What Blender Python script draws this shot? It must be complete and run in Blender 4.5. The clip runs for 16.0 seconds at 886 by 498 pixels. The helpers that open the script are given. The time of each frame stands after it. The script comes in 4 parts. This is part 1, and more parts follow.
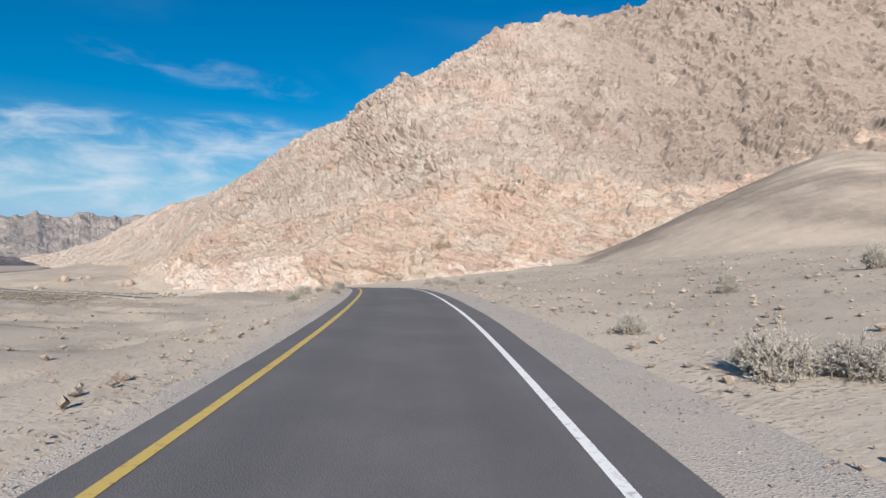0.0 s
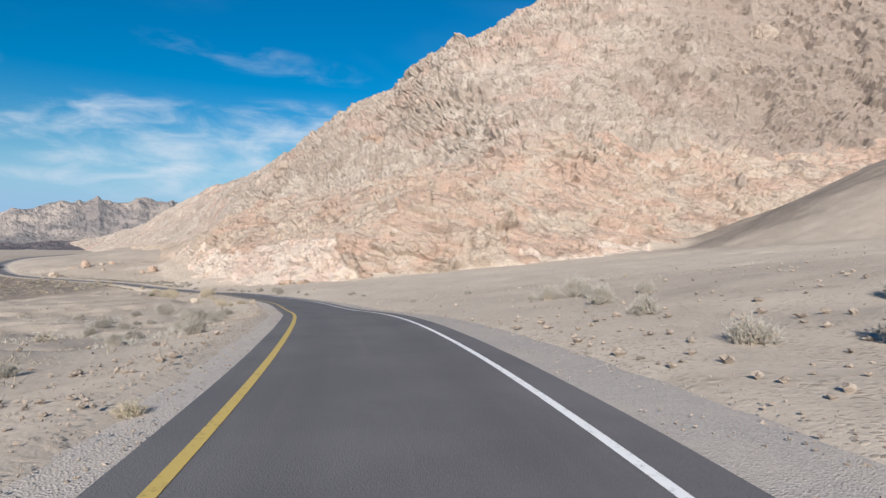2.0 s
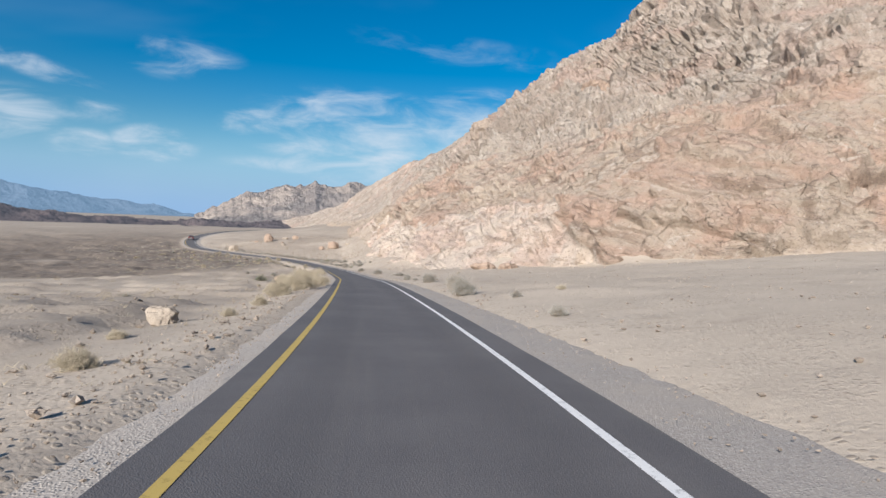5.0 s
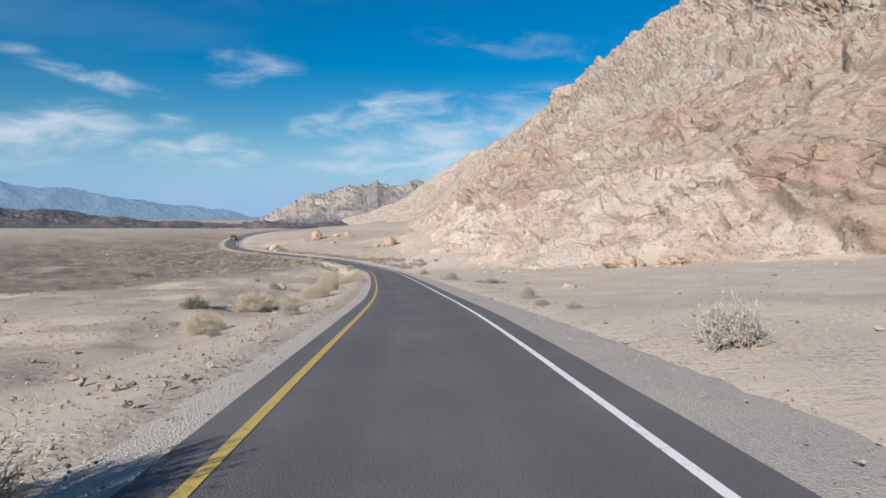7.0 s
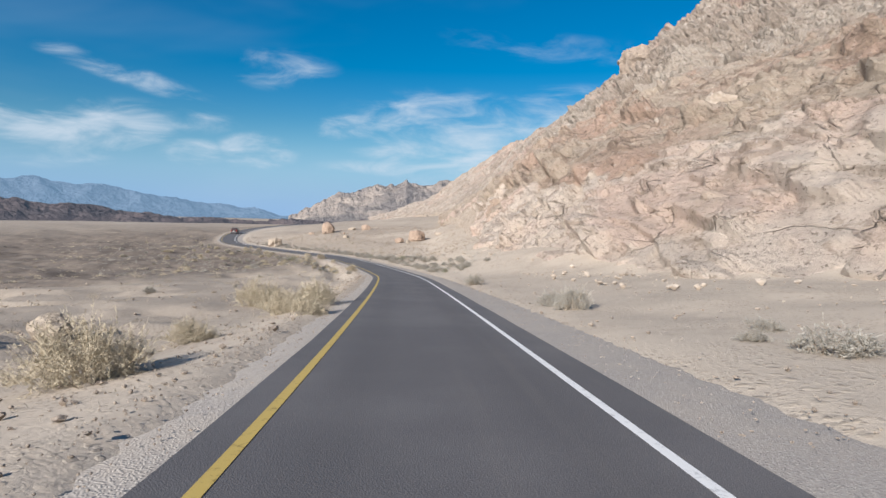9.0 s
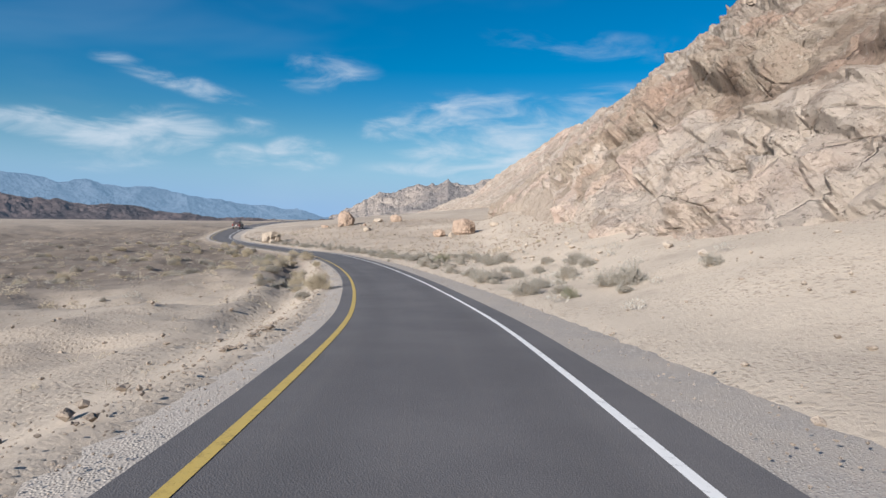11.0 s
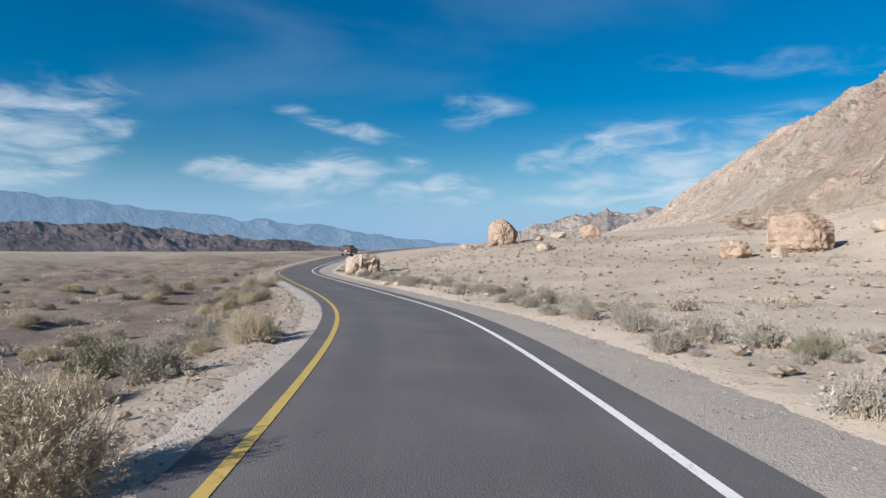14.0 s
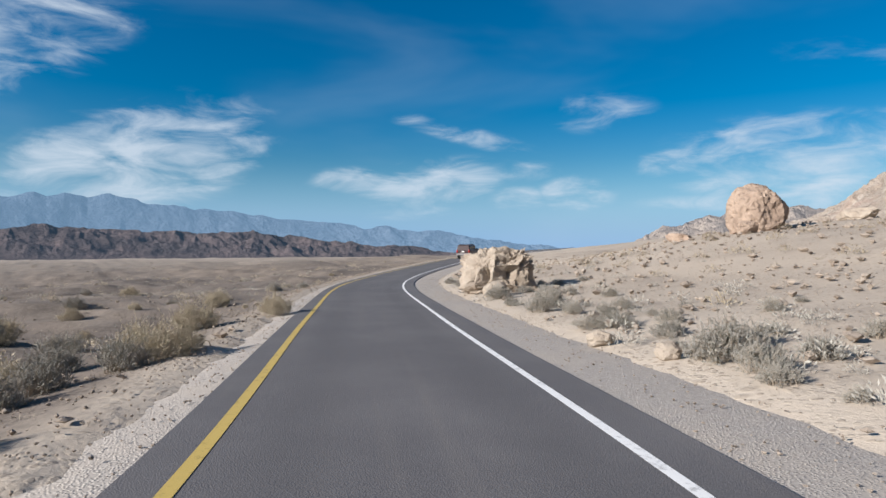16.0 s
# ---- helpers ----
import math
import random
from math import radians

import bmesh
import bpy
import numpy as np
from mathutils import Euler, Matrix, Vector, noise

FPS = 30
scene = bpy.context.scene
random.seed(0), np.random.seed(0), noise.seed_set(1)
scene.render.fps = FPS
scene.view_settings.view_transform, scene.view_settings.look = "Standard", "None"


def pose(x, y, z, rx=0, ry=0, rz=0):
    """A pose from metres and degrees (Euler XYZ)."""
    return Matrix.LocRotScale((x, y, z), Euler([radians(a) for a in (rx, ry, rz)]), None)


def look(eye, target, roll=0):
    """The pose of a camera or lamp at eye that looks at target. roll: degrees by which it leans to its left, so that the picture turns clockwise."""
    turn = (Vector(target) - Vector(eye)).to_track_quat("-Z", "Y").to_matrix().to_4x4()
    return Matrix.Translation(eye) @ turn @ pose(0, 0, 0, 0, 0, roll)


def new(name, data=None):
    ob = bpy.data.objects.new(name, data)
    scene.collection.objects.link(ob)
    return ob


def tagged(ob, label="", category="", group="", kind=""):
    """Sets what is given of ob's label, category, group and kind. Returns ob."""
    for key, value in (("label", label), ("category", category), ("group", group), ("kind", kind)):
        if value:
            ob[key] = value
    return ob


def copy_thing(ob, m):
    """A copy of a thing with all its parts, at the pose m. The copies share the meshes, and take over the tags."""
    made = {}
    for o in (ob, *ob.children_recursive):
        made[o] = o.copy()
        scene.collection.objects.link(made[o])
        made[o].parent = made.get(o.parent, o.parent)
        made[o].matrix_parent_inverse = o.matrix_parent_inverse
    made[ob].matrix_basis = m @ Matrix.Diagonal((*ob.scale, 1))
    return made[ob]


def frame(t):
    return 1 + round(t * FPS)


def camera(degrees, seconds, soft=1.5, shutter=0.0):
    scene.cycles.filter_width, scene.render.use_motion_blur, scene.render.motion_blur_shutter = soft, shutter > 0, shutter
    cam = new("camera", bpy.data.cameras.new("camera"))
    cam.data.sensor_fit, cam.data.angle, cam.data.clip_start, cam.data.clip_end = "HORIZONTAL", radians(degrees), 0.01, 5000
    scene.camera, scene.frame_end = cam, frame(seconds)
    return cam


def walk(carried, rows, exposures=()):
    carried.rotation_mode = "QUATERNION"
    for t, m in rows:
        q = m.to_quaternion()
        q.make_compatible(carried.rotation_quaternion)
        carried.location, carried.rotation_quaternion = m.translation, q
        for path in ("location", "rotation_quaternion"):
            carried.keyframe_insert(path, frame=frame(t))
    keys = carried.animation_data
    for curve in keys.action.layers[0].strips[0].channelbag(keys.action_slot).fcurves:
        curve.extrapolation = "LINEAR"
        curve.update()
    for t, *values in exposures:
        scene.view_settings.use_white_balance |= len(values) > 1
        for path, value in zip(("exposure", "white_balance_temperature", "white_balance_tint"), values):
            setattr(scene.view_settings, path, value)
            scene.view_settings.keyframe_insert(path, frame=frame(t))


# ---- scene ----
cam = camera(69.9, 16.0)
PATH = [
    (0, (-0.00, -0.00, 1.50), (-0.001, 9.999, 1.654), 1.14),
    (0.5, (-0.46, 10.00, 1.41), (-0.608, 19.998, 1.540), 1.12),
    (1, (-1.17, 20.16, 1.41), (-1.467, 30.153, 1.461), 0.81),
    (1.5, (-2.23, 30.13, 1.24), (-2.754, 40.116, 1.224), 1.01),
    (2, (-3.77, 39.47, 1.05), (-4.585, 49.437, 0.944), 1.12),
    (2.5, (-6.27, 48.36, 0.87), (-7.511, 58.276, 0.623), 0.68),
    (3, (-8.73, 57.53, 0.16), (-10.516, 67.363, -0.193), 1.40),
    (3.5, (-11.29, 66.67, -0.66), (-13.664, 76.375, -1.075), 2.11),
    (4, (-14.39, 75.36, -1.47), (-17.278, 84.919, -1.905), 2.75),
    (4.5, (-17.63, 83.44, -2.07), (-20.998, 92.846, -2.502), 2.72),
    (5, (-20.92, 90.74, -2.63), (-24.684, 99.991, -3.037), 2.18),
    (7.5, (-44.12, 131.56, -5.74), (-48.909, 140.332, -6.214), 0.58),
    (8, (-48.87, 139.43, -6.38), (-53.769, 148.135, -6.841), 0.94),
    (8.5, (-53.69, 147.16, -7.10), (-58.665, 155.826, -7.559), 1.13),
    (9, (-58.48, 154.57, -7.82), (-63.532, 163.187, -8.267), 1.34),
    (11.5, (-87.27, 196.39, -10.97), (-93.111, 204.499, -11.360), 0.35),
    (12, (-93.43, 203.88, -11.49), (-99.543, 211.784, -11.787), -0.48),
    (12.5, (-99.91, 210.87, -11.85), (-106.323, 218.542, -12.055), -0.61),
    (13, (-106.15, 217.34, -12.16), (-112.930, 224.688, -12.234), -0.69),
    (13.5, (-112.77, 223.30, -12.35), (-119.880, 230.332, -12.350), -0.33),
    (14, (-119.00, 228.69, -12.53), (-126.431, 235.377, -12.486), 0.38),
    (14.5, (-126.07, 234.19, -12.54), (-133.818, 240.511, -12.457), 1.41),
    (15, (-132.71, 238.68, -12.87), (-140.744, 244.638, -12.752), 1.36),
    (15.5, (-138.76, 242.48, -13.02), (-147.056, 248.053, -12.891), 0.78),
    (16, (-144.80, 245.82, -13.18), (-153.344, 251.015, -13.049), -0.04),
]
walk(cam, [(t, look(eye, target, roll)) for t, eye, target, roll in PATH])

# ---- light: low winter sun behind the start of the drive, clear sky with thin clouds ----
SUN_YAW, SUN_ELEV = -4.0, 23.5
scene.view_settings.exposure = 0.72
world = bpy.data.worlds.new("desert_sky")
scene.world = world
world.use_nodes = True
wt = world.node_tree
wt.nodes.clear()


def wnode(kind, **values):
    n = wt.nodes.new(kind)
    for k, v in values.items():
        n.inputs[k].default_value = v
    return n


sky = wt.nodes.new("ShaderNodeTexSky")
sky.sky_type = "NISHITA"
sky.sun_disc = False
sky.sun_elevation = radians(SUN_ELEV)
sky.sun_rotation = radians(180.0 - SUN_YAW)
sky.altitude = 200.0
sky.air_density, sky.dust_density, sky.ozone_density = 1.0, 0.6, 2.5
bg = wnode("ShaderNodeBackground", Strength=0.058)
rich = wnode("ShaderNodeHueSaturation", Saturation=1.64, Value=1.0)
wout = wt.nodes.new("ShaderNodeOutputWorld")
coord = wt.nodes.new("ShaderNodeTexCoord")
# thin cirrus: noise on a flat layer high above
sep = wt.nodes.new("ShaderNodeSeparateXYZ")
wt.links.new(coord.outputs["Generated"], sep.inputs[0])


def wmath(op, a, b=0.0, clamp=False):
    n = wt.nodes.new("ShaderNodeMath")
    n.operation, n.use_clamp = op, clamp
    for socket, v in zip(n.inputs, (a, b)):
        if isinstance(v, (int, float)):
            socket.default_value = v
        else:
            wt.links.new(v, socket)
    return n.outputs[0]


def wramp(value, lo, hi):
    n = wt.nodes.new("ShaderNodeMapRange")
    n.interpolation_type = "SMOOTHSTEP"
    wt.links.new(value, n.inputs["Value"])
    n.inputs["From Min"].default_value, n.inputs["From Max"].default_value = lo, hi
    return n.outputs[0]


# bearing to the left of +y and height above the horizon, in degrees
bearing = wmath("MULTIPLY", wmath("ARCTAN2", wmath("MULTIPLY", sep.outputs[0], -1.0), sep.outputs[1]), 57.2958)
height = wmath("MULTIPLY", wmath("ARCSINE", sep.outputs[2]), 57.2958)
flat = wt.nodes.new("ShaderNodeCombineXYZ")
wt.links.new(wmath("MULTIPLY", bearing, 0.10), flat.inputs[0])
wt.links.new(wmath("MULTIPLY", height, 0.30), flat.inputs[1])
wisp = wnode("ShaderNodeTexNoise", Scale=1.7, Detail=7.0, Roughness=0.58, Distortion=0.5)
wt.links.new(flat.outputs[0], wisp.inputs["Vector"])
haze_noise = wnode("ShaderNodeTexNoise", Scale=0.35, Detail=4.0, Roughness=0.5, Distortion=0.4)
wt.links.new(flat.outputs[0], haze_noise.inputs["Vector"])
# thin clouds over the valley: bearing, height, half width, half height, density, lean
CLOUDS = [
    (46.8, 5.6, 3.2, 1.5, 0.8, 0.0), (52.0, 5.2, 3.0, 1.1, 0.5, 0.0), (38.7, 7.9, 3.4, 1.3, 0.7, 0.1), (60.0, 6.3, 6.5, 2.4, 1.0, 0.15),
    (66.5, 6.8, 4.0, 1.2, 0.7, 0.0), (27.5, 6.6, 11.0, 4.2, 0.9, -0.12), (33.0, 4.6, 8.0, 0.8, 0.45, 0.0), (45.5, 12.6, 5.0, 1.7, 0.34, 0.0),
    (57.0, 11.0, 7.0, 0.9, 0.45, -0.25), (84.0, 8.0, 10.0, 4.5, 1.0, 0.25), (96.0, 16.0, 12.0, 5.0, 0.8, 0.4), (15.0, 9.0, 9.0, 2.6, 0.7, -0.1),
    (-20.0, 14.0, 14.0, 3.0, 0.4, 0.0), (52.5, 7.8, 4.0, 1.0, 0.4, 0.0), (21.0, 15.0, 10.0, 1.2, 0.18, -0.1), (140.0, 20.0, 25.0, 6.0, 0.6, 0.1),
]
cover = None
for b0, h0, bw, hw, dense, lean in CLOUDS:
    db = wmath("SUBTRACT", bearing, b0)
    dh = wmath("ADD", wmath("SUBTRACT", height, h0), wmath("MULTIPLY", db, lean))
    r2 = wmath("ADD", wmath("POWER", wmath("ABSOLUTE", wmath("DIVIDE", db, bw)), 2.0), wmath("POWER", wmath("ABSOLUTE", wmath("DIVIDE", dh, hw)), 2.0))
    one = wmath("MULTIPLY", wramp(r2, 1.6, 0.0), dense)
    cover = one if cover is None else wmath("MAXIMUM", cover, one)
body = wmath("SUBTRACT", wmath("ADD", wmath("MULTIPLY", cover, 0.42), wmath("MULTIPLY", wisp.outputs["Fac"], 1.9)), 1.02)
thin = wmath("MULTIPLY", wramp(haze_noise.outputs["Fac"], 0.45, 0.75), 0.10)
veil = wmath("ADD", wmath("MULTIPLY", wramp(body, -0.12, 0.78), wmath("MINIMUM", wmath("MULTIPLY", cover, 2.0), 0.8)), thin, clamp=True)
pale = wt.nodes.new("ShaderNodeMix")
pale.data_type = "RGBA"
wt.links.new(wmath("MULTIPLY", wramp(height, 9.0, 0.0), 0.85), pale.inputs[0])
pale.inputs[7].default_value = (2.5, 5.0, 8.9, 1)
mixw = wt.nodes.new("ShaderNodeMix")
mixw.data_type = "RGBA"
wt.links.new(veil, mixw.inputs[0])
wt.links.new(sky.outputs[0], rich.inputs["Color"])
wt.links.new(rich.outputs[0], pale.inputs[6])
wt.links.new(pale.outputs[2], mixw.inputs[6])
mixw.inputs[7].default_value = (7.0, 7.9, 9.0, 1)
wt.links.new(mixw.outputs[2], bg.inputs["Color"])
wt.links.new(bg.outputs[0], wout.inputs[0])

sun = new("sun", bpy.data.lights.new("sun", "SUN"))
sun.data.energy = 5.0
sun.data.angle = radians(0.53)
sun.data.color = (1.0, 0.95, 0.90)
away = Vector((-math.sin(radians(SUN_YAW)), math.cos(radians(SUN_YAW)), -math.tan(radians(SUN_ELEV))))
sun.matrix_world = look((-60, -60, 90), Vector((-60, -60, 90)) + away)


# ---- materials ----
class Mat:
    """A small builder of node materials."""

    def __init__(self, name, rough=0.9, metal=0.0, spec=0.3):
        self.m = bpy.data.materials.new(name)
        self.m.use_nodes = True
        self.t = self.m.node_tree
        self.b = self.t.nodes["Principled BSDF"]
        self.b.inputs["Roughness"].default_value = rough
        self.b.inputs["Metallic"].default_value = metal
        self.b.inputs["Specular IOR Level"].default_value = spec
        self.pos = self.t.nodes.new("ShaderNodeTexCoord").outputs["Object"]

    def put(self, socket, v):
        if isinstance(v, bpy.types.NodeSocket):
            self.t.links.new(v, socket)
        elif isinstance(v, (tuple, list)):
            socket.default_value = (*v, 1) if len(v) == 3 and socket.type == "RGBA" else v
        else:
            socket.default_value = v

    def scaled(self, sx, sy, sz, turn=(0, 0, 0)):
        n = self.t.nodes.new("ShaderNodeMapping")
        self.t.links.new(self.pos, n.inputs[0])
        n.inputs["Scale"].default_value = (sx, sy, sz)
        n.inputs["Rotation"].default_value = [radians(a) for a in turn]
        return n.outputs[0]

    def noise(self, scale, detail=4.0, rough=0.55, distort=0.0, at=None, out="Fac"):
        n = self.t.nodes.new("ShaderNodeTexNoise")
        self.t.links.new(at or self.pos, n.inputs["Vector"])
        n.inputs["Scale"].default_value, n.inputs["Detail"].default_value = scale, detail
        n.inputs["Roughness"].default_value, n.inputs["Distortion"].default_value = rough, distort
        return n.outputs[out]

    def cells(self, scale, feature="F1", at=None, out="Distance"):
        n = self.t.nodes.new("ShaderNodeTexVoronoi")
        n.feature = feature
        self.t.links.new(at or self.pos, n.inputs["Vector"])
        n.inputs["Scale"].default_value = scale
        return n.outputs[out]

    def ramp(self, v, lo, hi, a=0.0, b=1.0):
        n = self.t.nodes.new("ShaderNodeMapRange")
        n.interpolation_type = "SMOOTHSTEP"
        self.t.links.new(v, n.inputs["Value"])
        for k, x in (("From Min", lo), ("From Max", hi), ("To Min", a), ("To Max", b)):
            n.inputs[k].default_value = x
        return n.outputs[0]

    def mix(self, f, a, b, mode="MIX"):
        n = self.t.nodes.new("ShaderNodeMix")
        n.data_type, n.blend_type = "RGBA", mode
        for s, v in ((n.inputs[0], f), (n.inputs[6], a), (n.inputs[7], b)):
            self.put(s, v)
        return n.outputs[2]

    def math(self, op, a, b=0.0):
        n = self.t.nodes.new("ShaderNodeMath")
        n.operation = op
        self.put(n.inputs[0], a)
        self.put(n.inputs[1], b)
        return n.outputs[0]

    def random(self):
        return self.t.nodes.new("ShaderNodeObjectInfo").outputs["Random"]

    def island(self):
        return self.t.nodes.new("ShaderNodeNewGeometry").outputs["Random Per Island"]

    def bump(self, height, strength=0.5, distance=0.05, base=None):
        n = self.t.nodes.new("ShaderNodeBump")
        n.inputs["Strength"].default_value, n.inputs["Distance"].default_value = strength, distance
        self.t.links.new(height, n.inputs["Height"])
        if base is not None:
            self.t.links.new(base, n.inputs["Normal"])
        return n.outputs[0]

    def done(self, color, normal=None, rough=None):
        self.put(self.b.inputs["Base Color"], color)
        if normal is not None:
            self.t.links.new(normal, self.b.inputs["Normal"])
        if rough is not None:
            self.put(self.b.inputs["Roughness"], rough)
        return self.m


def make_rock_face():
    k = Mat("pale_volcanic_rock", 0.95, spec=0.12)
    up = k.t.nodes.new("ShaderNodeSeparateXYZ")
    k.t.links.new(k.pos, up.inputs[0])

    def mark(name):
        n = k.t.nodes.new("ShaderNodeAttribute")
        n.attribute_name = name
        return n.outputs["Fac"]

    slant = k.scaled(1.0, 1.0, 1.7, (0, 25, 0))
    upright = k.scaled(1.0, 0.35, 0.22, (0, 8, 0))
    rough_edge = k.math("MULTIPLY", k.math("SUBTRACT", k.noise(0.25, 8, 0.72, 0.6), 0.5), 0.9)
    stain = k.noise(0.022, 5, 0.62, 1.0, slant)
    # grey-beige fluted rock high up, with paler and rusty streaks down the ribs
    c = k.mix(k.ramp(k.noise(0.05, 6, 0.66, 0.8), 0.40, 0.60), (0.40, 0.345, 0.29), (0.33, 0.275, 0.228))
    c = k.mix(k.ramp(k.noise(0.30, 6, 0.7, 0.5, upright), 0.50, 0.66, 0.0, 0.7), c, (0.50, 0.44, 0.38))
    c = k.mix(k.ramp(stain, 0.48, 0.62, 0.0, 0.65), c, (0.41, 0.30, 0.245))
    c = k.mix(k.ramp(k.noise(0.07, 7, 0.7, 1.4, slant), 0.54, 0.60, 0.0, 0.6), c, (0.26, 0.208, 0.17))
    # darker brown crags to the east
    east = k.math("ADD", up.outputs[0], k.math("MULTIPLY", k.noise(0.02, 5, 0.65, 1.0), 170.0))
    c = k.mix(k.ramp(east, 110.0, 205.0, 0.0, 0.8), c, (0.245, 0.198, 0.165))
    # tan and rusty rubble lying on the middle slope
    belt = k.mix(k.ramp(k.noise(0.045, 5, 0.65, 1.0, slant), 0.42, 0.60), (0.425, 0.35, 0.28), (0.43, 0.308, 0.24))
    belt = k.mix(k.ramp(k.noise(0.11, 7, 0.72, 1.0, slant), 0.52, 0.60, 0.0, 0.8), belt, (0.27, 0.202, 0.155))
    belt = k.mix(k.ramp(k.noise(0.10, 6, 0.7, 1.2, slant), 0.60, 0.65, 0.0, 0.8), belt, (0.52, 0.445, 0.375))
    belt = k.mix(k.ramp(up.outputs[0], -92.0, -125.0, 0.0, 0.85), belt, k.mix(k.ramp(k.noise(0.2, 6, 0.7), 0.4, 0.62), (0.445, 0.37, 0.295), (0.36, 0.29, 0.228)))
    c = k.mix(k.ramp(k.math("ADD", mark("scree"), rough_edge), 0.38, 0.62), c, belt)
    # a smooth cream and pink bed of rock along the foot
    pale = k.mix(k.ramp(k.noise(0.06, 5, 0.6, 0.8, slant), 0.42, 0.60), (0.57, 0.485, 0.41), (0.56, 0.435, 0.36))
    pale = k.mix(k.ramp(k.noise(0.13, 6, 0.7, 0.6, upright), 0.54, 0.68, 0.0, 0.6), pale, (0.51, 0.405, 0.305))
    pale = k.mix(k.ramp(k.noise(0.16, 8, 0.74, 0.8, slant), 0.54, 0.60, 0.0, 0.7), pale, (0.37, 0.29, 0.232))
    c = k.mix(k.ramp(k.math("ADD", mark("pale"), rough_edge), 0.3, 0.7), c, pale)
    # sand and small stones below the cliff
    sand = k.mix(k.ramp(k.noise(0.3, 6, 0.65), 0.4, 0.65), (0.50, 0.415, 0.338), (0.43, 0.35, 0.28))
    c = k.mix(k.ramp(k.math("ADD", mark("talus"), k.math("MULTIPLY", rough_edge, 0.5)), 0.3, 0.6), c, sand)
    # grain: dark specks painting in the shade of small pits, pale chips, brown rubble
    c = k.mix(k.ramp(k.noise(0.55, 8, 0.75, 0.3), 0.52, 0.66, 0.0, 0.6), c, (0.22, 0.17, 0.135))
    c = k.mix(k.ramp(k.noise(0.8, 8, 0.75, 0.3), 0.56, 0.70, 0.0, 0.5), c, (0.62, 0.545, 0.475))
    c = k.mix(k.ramp(k.noise(2.3, 6, 0.7, 0.3, slant), 0.57, 0.64, 0.0, 0.75), c, (0.15, 0.115, 0.092))
    c = k.mix(k.ramp(k.noise(2.0, 6, 0.7, 0.2), 0.60, 0.68, 0.0, 0.45), c, (0.72, 0.65, 0.575))
    n = k.bump(k.noise(0.35, 9, 0.72, 0.4), 0.7, 1.3)
    n = k.bump(k.noise(0.9, 7, 0.72, 0.4, upright), 0.5, 0.8, n)
    n = k.bump(k.noise(1.6, 9, 0.75, 0.3, slant), 0.9, 0.5, n)
    crack = k.t.nodes.new("ShaderNodeTexVoronoi")
    crack.feature = "DISTANCE_TO_EDGE"
    bent = k.mix(0.35, k.scaled(1.0, 1.0, 2.2, (0, 24, 0)), k.noise(0.3, 6, 0.7, 0.5, out="Color"), "ADD")
    k.t.links.new(bent, crack.inputs["Vector"])
    crack.inputs["Scale"].default_value = 0.2
    split = k.math("MULTIPLY", k.ramp(crack.outputs["Distance"], 0.03, 0.0), k.ramp(k.noise(0.22, 5, 0.65), 0.50, 0.62))
    n = k.bump(k.math("SUBTRACT", 1.0, split), 1.0, 0.8, n)
    return k.done(c, n)


def make_ground():
    k = Mat("stony_desert_ground", 0.95, spec=0.15)
    big = k.noise(0.02, 5, 0.6)
    c = k.mix(k.ramp(big, 0.35, 0.65), (0.47, 0.402, 0.33), (0.42, 0.357, 0.293))
    mid = k.noise(0.22, 6, 0.65)
    c = k.mix(k.ramp(mid, 0.45, 0.7, 0, 0.4), c, (0.29, 0.243, 0.2))
    stones = k.cells(3.2, out="Distance")
    tone = k.cells(3.2, out="Color")
    patch = k.ramp(k.noise(0.13, 4, 0.6), 0.44, 0.6)
    speck = k.math("MULTIPLY", k.ramp(stones, 0.34, 0.22), patch)
    c = k.mix(k.math("MULTIPLY", speck, 0.6), c, k.mix(tone, (0.20, 0.16, 0.125), (0.44, 0.37, 0.29)))
    small, shade = k.cells(8.5), k.cells(8.5, out="Color")
    strewn = k.math("MULTIPLY", k.ramp(small, 0.42, 0.25), k.ramp(k.noise(0.3, 5, 0.65), 0.40, 0.58))
    c = k.mix(k.math("MULTIPLY", strewn, 0.85), c, k.mix(shade, (0.13, 0.10, 0.08), (0.46, 0.385, 0.30)))
    fine = k.cells(11.0, out="Distance")
    clump = k.ramp(k.noise(0.45, 7, 0.7, 0.5), 0.52, 0.68)
    c = k.mix(k.math("MULTIPLY", clump, 0.4), c, (0.24, 0.2, 0.163))
    c = k.mix(k.ramp(fine, 0.1, 0.5, 0.0, 0.25), c, (0.5, 0.42, 0.33))
    wash = k.t.nodes.new("ShaderNodeAttribute")
    wash.attribute_name = "scree"
    # dark gravel, its colour lowered further to hold some of the wash's shade
    gravel = k.mix(shade, (0.05, 0.041, 0.035), (0.14, 0.114, 0.097))
    gravel = k.mix(k.ramp(k.noise(0.35, 7, 0.72, 0.5), 0.42, 0.66), gravel, (0.17, 0.138, 0.116))
    c = k.mix(k.math("MULTIPLY", wash.outputs["Fac"], 0.9), c, gravel)
    n = k.bump(k.noise(0.9, 8, 0.75), 0.3, 0.12)
    n = k.bump(k.math("MULTIPLY", k.ramp(stones, 0.42, 0.1), patch), 0.35, 0.04, n)
    n = k.bump(strewn, 0.35, 0.03, n)
    n = k.bump(k.noise(6.0, 8, 0.7), 0.4, 0.05, n)
    return k.done(c, n)


